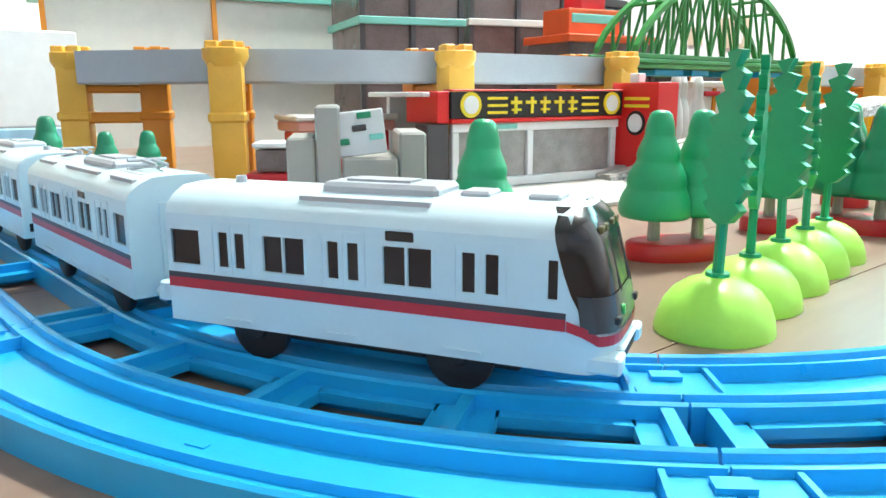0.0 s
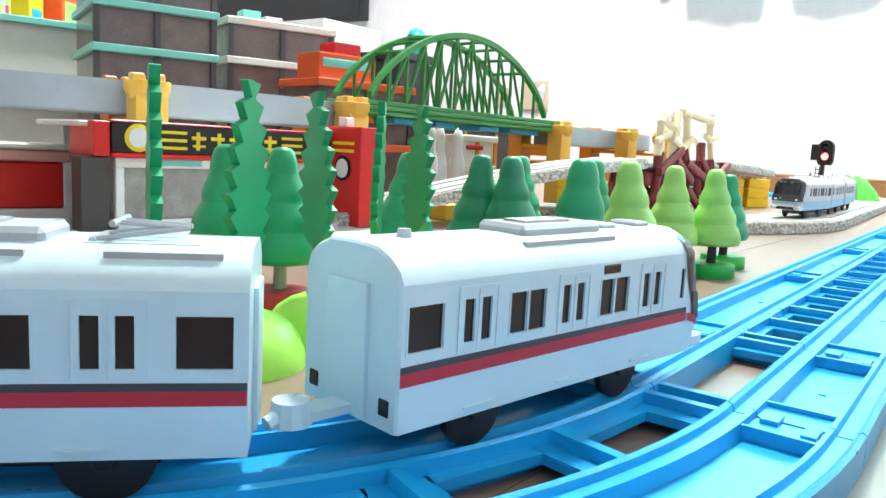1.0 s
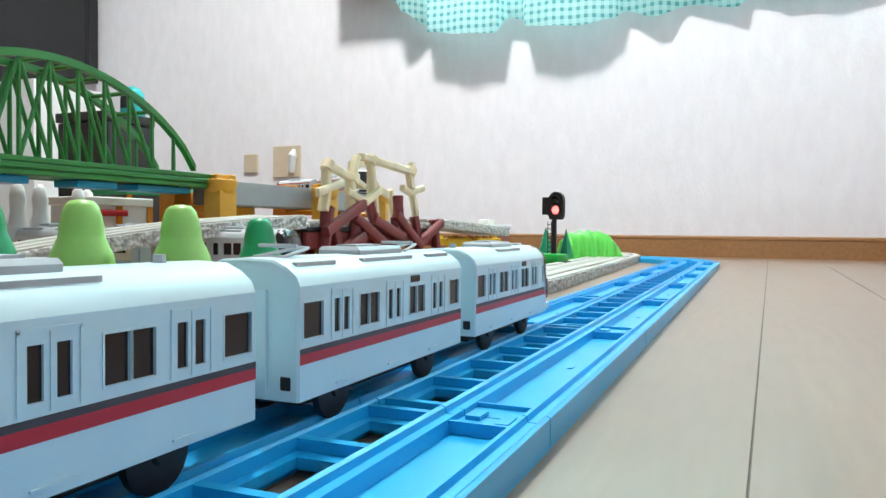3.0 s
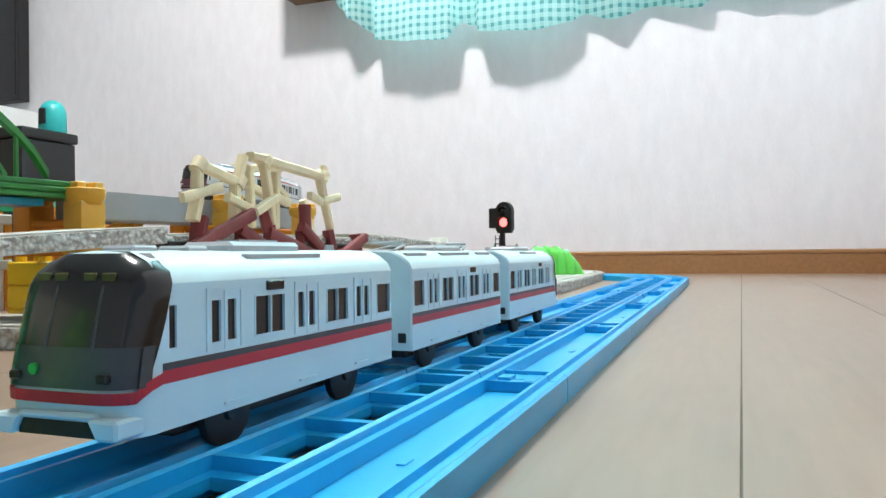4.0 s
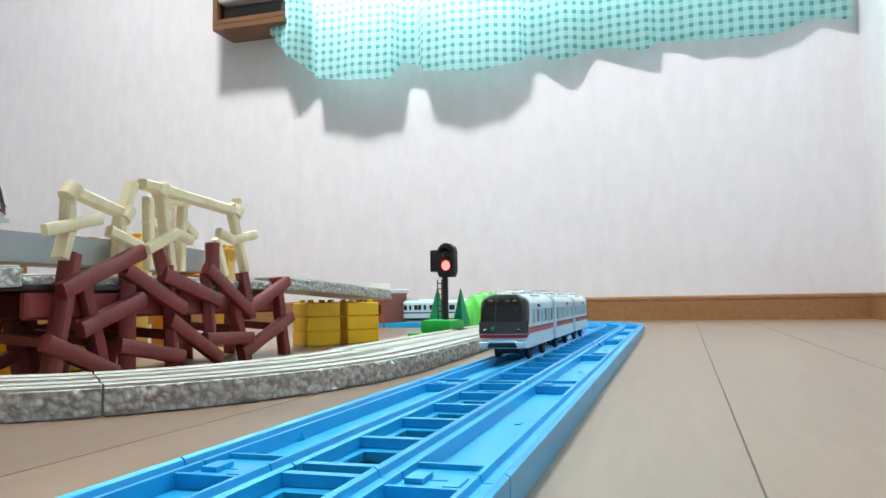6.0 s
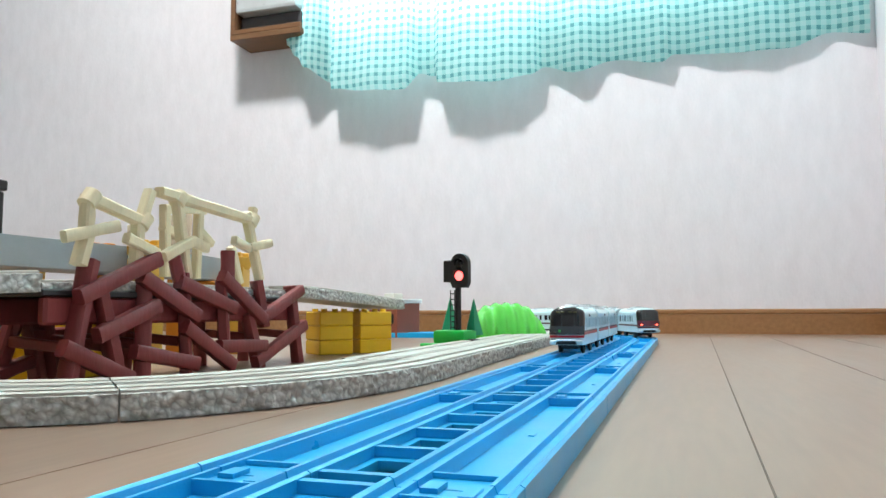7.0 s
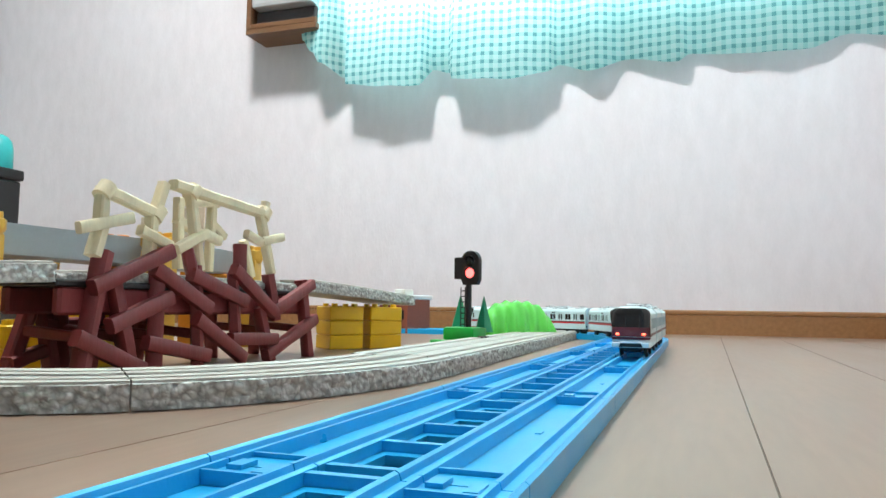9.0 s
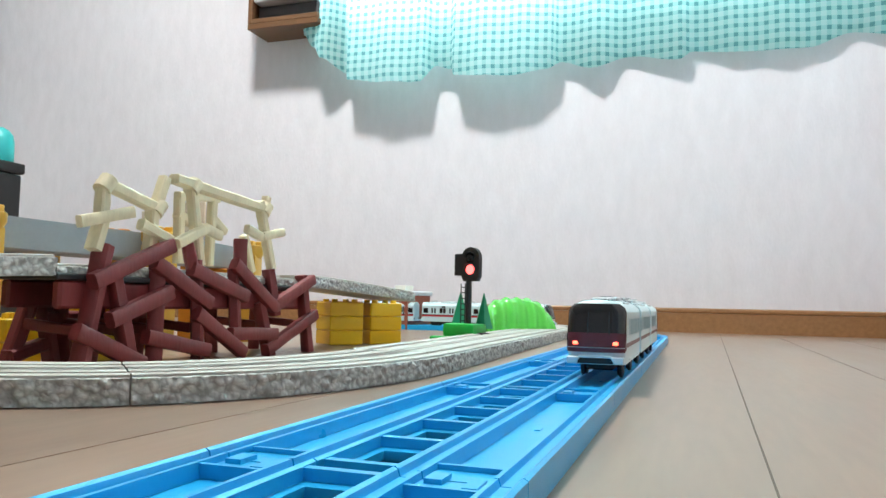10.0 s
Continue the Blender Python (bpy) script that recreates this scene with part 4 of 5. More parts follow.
def trestle():
    t = thing("trestle", Matrix(), "red-brown plastic timber trestle with crooked braces and ivory rails", "toy trestle")
    legs = [(1.335, 0.092, 1.313, 0.0), (1.345, 0.072, 1.365, 0.0), (1.393, 0.081, 1.389, 0.0), (1.442, 0.088, 1.444, 0.0), (1.496, 0.084, 1.498, 0.024), (1.556, 0.086, 1.565, 0.040), (1.622, 0.083, 1.635, 0.0), (1.540, 0.053, 1.557, 0.0), (1.506, 0.111, 1.501, 0.080), (1.428, 0.103, 1.432, 0.080)]
    braces = [(1.319, 0.065, 1.398, 0.097), (1.381, 0.083, 1.450, 0.051), (1.337, 0.038, 1.399, 0.060), (1.426, 0.080, 1.505, 0.058), (1.487, 0.088, 1.557, 0.047), (1.552, 0.047, 1.632, 0.079), (1.306, 0.031, 1.370, 0.005), (1.375, 0.025, 1.450, 0.011),
              (1.435, 0.043, 1.504, 0.006), (1.485, 0.024, 1.559, 0.022), (1.545, 0.006, 1.640, 0.041)]
    for x0, z0, x1, z1 in ((1.339, 0.068, 1.318, 0.0), (1.341, 0.068, 1.360, 0.0), (1.345, 0.038, 1.385, 0.038), (1.317, 0.010, 1.358, 0.020)):
        bm = bmesh.new()
        plank(bm, (x0, 0.380, z0), (x1, 0.383, z1), 0.0055, 0.005)
        part("leg", bm, M_BROWN, t, smooth=40)
    for x0, z0, x1, z1 in legs:
        bm = bmesh.new()
        plank(bm, (x0, 0.316, z0), (x1, 0.312, z1), 0.0062, 0.005)
        part("leg", bm, M_BROWN, t, smooth=40)
        if z1 < 0.01:
            bm = bmesh.new()
            plank(bm, (x0 + 0.004, 0.374, min(z0, 0.076)), (x1 + 0.012, 0.388, 0.0), 0.0062, 0.005)
            part("leg", bm, M_BROWN, t, smooth=40)
            bm = bmesh.new()
            plank(bm, (x1 * 0.6 + x0 * 0.4, 0.318, 0.030), (x1 * 0.6 + x0 * 0.4 + 0.008, 0.380, 0.034), 0.004, 0.004)
            part("cross_tie", bm, M_BROWN, t, smooth=40)
    for x0, z0, x1, z1 in braces:
        bm = bmesh.new()
        plank(bm, (x0, 0.309, z0), (x1, 0.307, z1), 0.0045, 0.0058)
        part("brace", bm, M_BROWN, t, smooth=40)
    for y in (0.322, 0.368):
        bm = bmesh.new()
        rbox(bm, 1.300, 1.630, y - 0.004, y + 0.004, 0.046, 0.066, 0.002)
        part("stringer", bm, M_BROWN, t)
    bm = bmesh.new()
    rbox(bm, 1.295, 1.640, 0.316, 0.376, 0.0655, 0.0705, 0.001)
    part("deck_plate", bm, M_BLACK, t)
    rails = [(1.332, 0.139, 1.331, 0.112, 0.0052), (1.306, 0.106, 1.357, 0.119, 0.0030), (1.333, 0.114, 1.325, 0.088, 0.0060), (1.333, 0.137, 1.392, 0.125, 0.0048), (1.397, 0.152, 1.385, 0.119, 0.0048), (1.366, 0.111, 1.401, 0.101, 0.0040), (1.384, 0.123, 1.383, 0.088, 0.0052),
             (1.408, 0.153, 1.549, 0.145, 0.0056), (1.431, 0.148, 1.446, 0.084, 0.0050), (1.408, 0.099, 1.446, 0.116, 0.0046), (1.444, 0.116, 1.467, 0.111, 0.0034), (1.535, 0.152, 1.562, 0.086, 0.0046), (1.508, 0.122, 1.534, 0.116, 0.0036), (1.535, 0.117, 1.573, 0.125, 0.0036), (1.548, 0.158, 1.545, 0.140, 0.0040)]
    for k, (x0, z0, x1, z1, w) in enumerate(rails):
        bm = bmesh.new()
        d = 0.005 if k in (1, 5, 9, 10, 12, 13) else 0.0
        plank(bm, (x0, 0.316 - d, z0), (x1, 0.316 - d, z1), w * 0.92, 0.0042)
        part("rail_timber", bm, M_IVORY, t, "ivory plastic timber", smooth=40)
    # lashings where the timbers cross
    for x, z in ((1.333, 0.136), (1.389, 0.126), (1.432, 0.150), (1.545, 0.145)):
        bm = bmesh.new()
        rod(bm, (x - 0.0035, 0.3155, z - 0.0045), (x + 0.0035, 0.3155, z + 0.0045), 0.0068, 0.0068, 10)
        part("lashing", bm, M_IVORY, t, "ivory plastic lashing", smooth=40)
    for x0, z0, x1, z1 in ((1.541, 0.161, 1.538, 0.088), (1.489, 0.150, 1.492, 0.088), (1.486, 0.152, 1.548, 0.158), (1.486, 0.135, 1.520, 0.125), (1.540, 0.137, 1.562, 0.125), (1.598, 0.125, 1.615, 0.086)):
        bm = bmesh.new()
        plank(bm, (x0, 0.374, z0), (x1, 0.374, z1), 0.0044, 0.0042)
        part("rail_timber", bm, M_IVORY, t, "ivory plastic timber", smooth=40)


trestle()

UP = [(0.80, 0.46, -0.005), (0.95, 0.415, 0.026), (1.12, 0.372, 0.055), (1.25, 0.350, 0.066), (1.36, 0.345, 0.0710), (1.62, 0.344, 0.0710), (1.78, 0.340, 0.066), (1.93, 0.330, 0.058)]


def upper_track():
    n = 3
    pts = UP
    for _ in range(3):
        out = [pts[0]]
        for a, b in zip(pts, pts[1:]):
            out += [tuple(0.75 * a[i] + 0.25 * b[i] for i in range(3)), tuple(0.25 * a[i] + 0.75 * b[i] for i in range(3))]
        pts = out + [pts[-1]]
    fine = []
    for a, b in zip(pts, pts[1:]):
        m = max(1, int(math.dist(a, b) / 0.0022))
        fine += [tuple(a[i] + (b[i] - a[i]) * k / m for i in range(3)) for k in range(m)]
    cut = [i for i, p in enumerate(fine) if p[0] < 1.30][-1]
    cut2 = [i for i, p in enumerate(fine) if p[0] < 1.64][-1]
    stone_track("raised_stone_track", fine[:cut], -0.030, 0.030, 0.0, 0.014, "moulded grey toy ramp track with stone sides, raised")
    stone_track("raised_stone_track", fine[cut + 1:cut2], -0.024, 0.024, 0.0, 0.008, "dark grey toy track across the trestle")
    stone_track("raised_stone_track", fine[cut2 + 1:], -0.030, 0.030, 0.0, 0.014, "moulded grey toy ramp track with stone sides, raised")


upper_track()


# ---- yellow blocks ----
def block_tower(x, y, turn, levels, size, label):
    t = thing("block_tower", pose(x, y, 0, 0, 0, turn), label, "toy block", "yellow block towers")
    w, d = size
    h = 0.0185
    for k in range(levels):
        bm = bmesh.new()
        rbox(bm, -w, w, -d, d, k * h, (k + 1) * h - 0.0004, 0.0012, 1)
        part("block", bm, M_BLOCK, t)
        bm = bmesh.new()
        rbox(bm, w - 0.001, w + 0.0004, -d * 0.6, d * 0.6, k * h + 0.005, k * h + 0.013, 0.0006)
        part("slot", bm, M_ORANGE, t)
    for sx in (-0.6, 0.6):
        for sy in (-0.6, 0.6):
            bm = bmesh.new()
            rod(bm, (sx * w, sy * d, levels * h - 0.001), (sx * w, sy * d, levels * h + 0.0035), 0.0042, 0.0040, 12)
            part("stud", bm, M_BLOCK, t)
    return t


block_tower(1.800, 0.356, -40, 3, (0.0235, 0.024), "yellow plastic brick tower carrying the raised track")
block_tower(1.845, 0.318, -40, 3, (0.0235, 0.020), "yellow plastic brick tower carrying the raised track")
for x, y, lv in ((1.43, 0.405, 3), (1.36, 0.43, 2), (1.25, 0.40, 3), (1.10, 0.44, 2), (1.02, 0.45, 1)):
    block_tower(x, y, random.uniform(-15, 15), lv, (0.020, 0.016), "yellow plastic brick tower under the raised track")


# ---- signal, lamp trees, clear hill, house ----
def signal():
    t = thing("signal", pose(1.908, 0.207, 0.003, 0, 0, -16), "black toy signal with a lit red lamp on green base", "toy signal")
    bm = bmesh.new()
    out = [(-0.0145 * math.cos(a) , 0.1185 + 0.0145 * math.sin(a)) for a in [math.pi * k / 12 for k in range(13)]] + [(0.0145, 0.092), (0.011, 0.0850), (-0.011, 0.0850), (-0.0145, 0.092)]
    prism(bm, out, -0.004, 0.004, Matrix.Rotation(-math.pi / 2, 4, "Z"))
    part("head", bm, M_BLACK, t, smooth=30)
    bm = bmesh.new()
    rbox(bm, 0.002, 0.026, 0.008, 0.031, 0.0935, 0.1245, 0.0012)
    part("battery_box", bm, M_BLACK, t)
    for z, mt, lab in ((0.1015, M_SIGLENS, "lit red lamp"), (0.1180, M_GLASSBLACK, "unlit dark lamp")):
        bm = bmesh.new()
        lathe(bm, [(0.0068, 0.0), (0.0062, 0.0012), (0.0040, 0.0026), (0.0012, 0.0032)], 18, Matrix.Translation((-0.0042, 0, z)) @ Matrix.Rotation(-math.pi / 2, 4, "Y"))
        part("lamp", bm, mt, t, lab, smooth=60)
        bm = bmesh.new()
        for k in range(12):
            a0, a1 = math.pi * k / 12, math.pi * (k + 1) / 12
            c = [Vector((x, 0.0084 * math.cos(a), z + 0.0084 * math.sin(a))) for a in (a0, a1) for x in (-0.004, -0.0095 if 2 < k < 9 else -0.007)]
            bm.faces.new([bm.verts.new(v) for v in (c[0], c[2], c[3], c[1])])
        part("visor", bm, M_BLACK, t)
    bm = bmesh.new()
    rod(bm, (0, 0.004, 0.014), (0, 0.004, 0.090), 0.0042, 0.0042, 12)
    part("post", bm, M_BLACK, t)
    for sy in (0.008, 0.015):
        bm = bmesh.new()
        rod(bm, (-0.003, sy, 0.018), (-0.003, sy, 0.082), 0.0008, seg=6)
        part("ladder_rail", bm, M_BLACK, t)
    for k in range(8):
        bm = bmesh.new()
        rod(bm, (-0.003, 0.008, 0.022 + 0.0078 * k), (-0.003, 0.015, 0.022 + 0.0078 * k), 0.0008, seg=6)
        part("ladder_rung", bm, M_BLACK, t)
    bm = bmesh.new()
    rbox(bm, -0.022, 0.022, -0.018, 0.040, -0.003, 0.008, 0.001)
    rbox(bm, -0.018, 0.018, -0.016, 0.036, 0.007, 0.026, 0.005, 2)
    rbox(bm, -0.030, -0.018, 0.012, 0.050, -0.003, 0.008, 0.002, 1)
    part("base", bm, M_GREENBASE, t, smooth=40)
    bm = bmesh.new()
    rbox(bm, -0.010, 0.010, -0.025, -0.017, 0.004, 0.014, 0.001)
    part("connector", bm, M_BLACK, t)


signal()


def tier_tree(x, y, h, w, label):
    t = thing("tier_tree", pose(x, y, 0, 0, 0, 20), label, "toy tree", "tiered toy trees by the signal")
    bm = bmesh.new()
    z0 = h * 0.30
    k = h - z0
    for i in range(4):
        a, b = 1 - i * 0.235, 1 - (i + 1) * 0.235 - 0.02
        lathe(bm, [(w * a, z0 + k * i / 4), (w * a * 0.99, z0 + k * i / 4 + 0.0006), (w * max(0.05, b) * 1.02, z0 + k * (i + 1) / 4), (0.001, z0 + k * (i + 1) / 4 + 0.0002)], 6)
    part("crown", bm, M_TREEDARK, t)
    bm = bmesh.new()
    rod(bm, (0, 0, 0), (0, 0, z0 + 0.003), 0.0036, 0.003, 10)
    part("trunk", bm, M_BLACK, t)


tier_tree(1.94, 0.197, 0.072, 0.0145, "dark green tiered plastic tree with a black trunk")
tier_tree(1.975, 0.243, 0.074, 0.0165, "dark green tiered plastic tree with a black trunk")

M_CLEAR = mat("clear_green_plastic", (0.20, 0.92, 0.15), 0.12, 0.06, 40, trans=0.45)


def clear_hill():
    t = thing("clear_hill", pose(2.212, 0.208, 0, 0, 0, -52), "glossy translucent green plastic hill with scalloped top", "toy hill")
    bm = bmesh.new()
    n, L, H = 40, 0.066, 0.072
    rings = []
    for j in range(7):
        v = j / 6
        ring = []
        for i in range(n + 1):
            u = i / n
            env = H * (max(0.0, 1 - (abs(2 * u - 0.9) / 1.12) ** 3.2)) ** 0.6
            wav = 1 - 0.07 * abs(math.sin(u * math.pi * 6.5))
            z = env * wav * (math.sin(v * math.pi / 2) ** 0.7)
            d = 0.022 * math.cos(v * math.pi / 2) * (1 + 0.18 * math.sin(u * math.pi * 13)) + 0.004
            ring.append((L * (2 * u - 1), -d, z))
        rings.append(ring)
    full = rings + [[(x, -y, z) for x, y, z in r] for r in rings[::-1]]
    vs = [[bm.verts.new(p) for p in r] for r in full]
    for a, b in zip(vs, vs[1:]):
        for i in range(n):
            bm.faces.new((a[i], a[i + 1], b[i + 1], b[i]))
    part("shell", bm, M_CLEAR, t, smooth=60)
    bm = bmesh.new()
    rbox(bm, -0.068, 0.068, -0.028, 0.028, 0.0, 0.0022, 0.0006)
    part("base_plate", bm, M_SHOPWHITE, t)


clear_hill()


def brick_house():
    t = thing("signal_house", pose(2.45, 0.52, 0, 0, 0, -18), "small brick-red toy house with white roof rim", "toy house")
    bm = bmesh.new()
    rbox(bm, -0.04, 0.04, -0.040, 0.040, 0, 0.074, 0.001)
    part("house_body", bm, M_BRICK, t)
    bm = bmesh.new()
    rbox(bm, -0.044, 0.044, -0.044, 0.044, 0.0735, 0.083, 0.0015)
    part("roof", bm, M_SHOPWHITE, t)
    for y, z0, z1, w in ((0.008, 0.004, 0.045, 0.008), (-0.024, 0.03, 0.05, 0.007)):
        bm = bmesh.new()
        rbox(bm, -0.0412, -0.0395, y - w, y + w, z0, z1, 0.0004)
        part("doorway", bm, M_BLACK, t)
    bm = bmesh.new()
    rbox(bm, 0.0, 0.03, 0.0, 0.03, 0.0832, 0.096, 0.001)
    part("chimney_block", bm, M_OFFWHITE, t)


brick_house()
for x, y in ((2.02, 0.43), (2.34, 0.30)):
    t = thing("buffer", pose(x, y, 0, 0, 0, 30), "small dark blue plastic buffer on the floor", "toy buffer")
    bm = bmesh.new()
    rod(bm, (-0.012, 0, 0.007), (0.012, 0, 0.007), 0.006, 0.0045, 12)
    rod(bm, (-0.018, 0, 0.007), (-0.012, 0, 0.007), 0.003, 0.003, 10)
    rbox(bm, -0.008, 0.008, -0.004, 0.004, 0, 0.005, 0.001)
    part("body", bm, mat("dark_blue_plastic", (0.02, 0.05, 0.16), 0.35), t)


# ---- curtain and wall fittings ----
def gingham():
    m = bpy.data.materials.new("mint_gingham_cotton")
    m.use_nodes = True
    nt = m.node_tree
    b = nt.nodes["Principled BSDF"]
    b.inputs["Roughness"].default_value = 0.9
    tc = nt.nodes.new("ShaderNodeUVMap")
    tc.uv_map = "cloth"
    sep = nt.nodes.new("ShaderNodeSeparateXYZ")
    nt.links.new(tc.outputs[0], sep.inputs[0])
    bands = []
    for axis in (0, 1):
        fr = nt.nodes.new("ShaderNodeMath")
        fr.operation = "FRACT"
        nt.links.new(sep.outputs[axis], fr.inputs[0])
        gt = nt.nodes.new("ShaderNodeMath")
        gt.operation = "GREATER_THAN"
        gt.inputs[1].default_value = 0.56
        nt.links.new(fr.outputs[0], gt.inputs[0])
        bands.append(gt)
    add = nt.nodes.new("ShaderNodeMath")
    add.operation = "ADD"
    nt.links.new(bands[0].outputs[0], add.inputs[0])
    nt.links.new(bands[1].outputs[0], add.inputs[1])
    half = nt.nodes.new("ShaderNodeMath")
    half.operation = "MULTIPLY"
    half.inputs[1].default_value = 0.5
    nt.links.new(add.outputs[0], half.inputs[0])
    ramp = nt.nodes.new("ShaderNodeValToRGB")
    e = ramp.color_ramp.elements
    e[0].position, e[0].color = 0.0, (0.62, 0.85, 0.83, 1)
    e[1].position, e[1].color = 1.0, (0.17, 0.45, 0.47, 1)
    mid_stop = e.new(0.5)
    mid_stop.color = (0.44, 0.77, 0.75, 1)
    nt.links.new(half.outputs[0], ramp.inputs[0])
    nt.links.new(ramp.outputs[0], b.inputs["Base Color"])
    tr = nt.nodes.new("ShaderNodeBsdfTranslucent")
    nt.links.new(ramp.outputs[0], tr.inputs[0])
    ms = nt.nodes.new("ShaderNodeMixShader")
    ms.inputs[0].default_value = 0.66
    nt.links.new(b.outputs[0], ms.inputs[1])
    nt.links.new(tr.outputs[0], ms.inputs[2])
    nt.links.new(ms.outputs[0], nt.nodes["Material Output"].inputs["Surface"])
    return m


def curtain():
    t = thing("curtain", Matrix(), "mint and white gingham cotton curtain hanging in loose folds", "curtain")
    bm = bmesh.new()
    uv = bm.loops.layers.uv.new("cloth")
    n, rows = 300, 30
    # hem: place along the wall, height, and how far the cloth stands off the wall
    hem = [(0.965, 0.815, 0.075), (0.93, 0.775, 0.085), (0.895, 0.735, 0.11), (0.835, 0.700, 0.05), (0.815, 0.668, 0.095), (0.70, 0.652, 0.105), (0.60, 0.648, 0.095), (0.572, 0.700, 0.05), (0.530, 0.690, 0.045), (0.505, 0.658, 0.095), (0.43, 0.650, 0.10), (0.345, 0.646, 0.09), (0.262, 0.662, 0.07),
           (0.235, 0.686, 0.03), (0.150, 0.660, 0.050), (0.066, 0.688, 0.022), (-0.060, 0.667, 0.040), (-0.087, 0.688, 0.020), (-0.19, 0.676, 0.030), (-0.295, 0.672, 0.034), (-0.35, 0.674, 0.028), (-0.44, 0.703, 0.018), (-0.518, 0.690, 0.022)]

    def hem_at(y):
        for (ya, za, da), (yb, zb, db) in zip(hem, hem[1:]):
            if y >= yb:
                w = min(1.0, max(0.0, (ya - y) / (ya - yb)))
                w = w * w * (3 - 2 * w)
                return za + (zb - za) * w, da + (db - da) * w
        return hem[-1][1], hem[-1][2]

    run, grid = 0.0, []
    columns = []
    for i in range(n + 1):
        y = hem[0][0] + (hem[-1][0] - hem[0][0]) * i / n
        low, off = hem_at(y)
        if columns:
            run += math.hypot(y - columns[-1][0], off - columns[-1][2])
        columns.append((y, low, off, run))
    for j in range(rows + 1):
        v = j / rows
        ring = []
        for i, (y, low, off, r) in enumerate(columns):
            z = low + (2.05 - low) * v ** 1.4
            soft_fold = 0.006 * math.sin(r * 58 + 0.7) * (0.4 + 0.6 * v)
            x = WX - 0.88 * off * (1 - 0.30 * min(1.0, v * 2.5)) - 0.010 - soft_fold + 0.010 * max(0.0, 0.06 - v) / 0.06
            ring.append((bm.verts.new((min(x, WX - 0.012), y, z)), (r / 0.0225, z / 0.0225)))
        grid.append(ring)
    for a, b in zip(grid, grid[1:]):
        for i in range(n):
            f = bm.faces.new((a[i][0], a[i + 1][0], b[i + 1][0], b[i][0]))
            for loop, q in zip(f.loops, (a[i], a[i + 1], b[i + 1], b[i])):
                loop[uv].uv = q[1]
    part("cloth", bm, gingham(), t, smooth=180)
    bm = bmesh.new()
    rod(bm, (2.735, 1.05, 2.06), (2.735, -0.532, 2.06), 0.012, seg=12)
    part("curtain_pole", bm, M_WOOD, t)


curtain()
win = thing("window_1", Matrix(), "bright window behind the curtain", "window", kind="structure")
for y0, y1, z0, z1 in ((WIN[0], WIN[1], WIN[2], WIN[2] + 0.04), (WIN[0], WIN[1], WIN[3] - 0.04, WIN[3]), (WIN[0], WIN[0] + 0.04, WIN[2] + 0.04, WIN[3] - 0.04), (WIN[1] - 0.04, WIN[1], WIN[2] + 0.04, WIN[3] - 0.04), (0.22, 0.26, WIN[2] + 0.04, WIN[3] - 0.04)):
    bm = bmesh.new()
    box(bm, WX + 0.03, WX + 0.07, y0, y1, z0, z1)
    part("window_frame", bm, M_SHOPWHITE, win)
M_SKYPANE = mat("bright_sky_outside", (0.9, 0.95, 1.0), 0.9, 0.0, 2, glow=(0.86, 0.95, 1.0, 8.5))
solid("backdrop", M_SKYPANE, WX + 0.5, WX + 0.52, -1.6, 2.0, 0.2, 2.9, "bright overcast daylight outside the window", "backdrop")


def wall_box():
    t = thing("wall_shelf", Matrix(), "brown wooden wall shelf box holding folded plastic sheets", "shelf")
    for x0, x1, y0, y1, z0, z1 in ((2.70, WX - 0.001, 0.90, 1.126, 0.832, 0.848), (2.70, WX - 0.001, 1.112, 1.126, 0.8485, 1.15), (2.70, 2.712, 0.90, 1.1115, 0.8485, 0.862)):
        bm = bmesh.new()
        rbox(bm, x0, x1, y0, y1, z0, z1, 0.001)
        part("board", bm, M_SHELFWOOD, t)
    bm = bmesh.new()
    rbox(bm, 2.72, 2.80, 0.91, 1.105, 0.8495, 0.905, 0.008, 2)
    part("lower_sheet", bm, M_CHAR, t, "dark folded plastic sheet")
    bm = bmesh.new()
    rbox(bm, 2.69, 2.80, 0.91, 1.105, 0.906, 1.08, 0.01, 2)
    part("upper_sheet", bm, M_SILVER, t, "pale crumpled plastic sheet")


wall_box()


def dark_panel():
    t = thing("television", Matrix(), "large black television screen against the wall", "television")
    bm = bmesh.new()
    rbox(bm, 2.755, 2.80, 2.235, 3.30, 0.62, 1.25, 0.004, 2)
    part("casing", bm, M_BLACK, t)
    bm = bmesh.new()
    rbox(bm, 2.7535, 2.756, 2.25, 3.285, 0.64, 1.235, 0.001)
    part("screen", bm, M_GLASSBLACK, t)
    bm = bmesh.new()
    rbox(bm, 2.60, 2.80, 2.60, 2.95, 0.57, 0.585, 0.004)
    rbox(bm, 2.765, 2.79, 2.72, 2.83, 0.58, 0.66, 0.003)
    part("foot", bm, M_BLACK, t)
    solid("tv_cabinet", M_SHOPWHITE, 2.45, 2.79, 2.15, 3.35, 0.0, 0.57, "plain white low cabinet under the television", "cabinet", kind="", r=0.004)


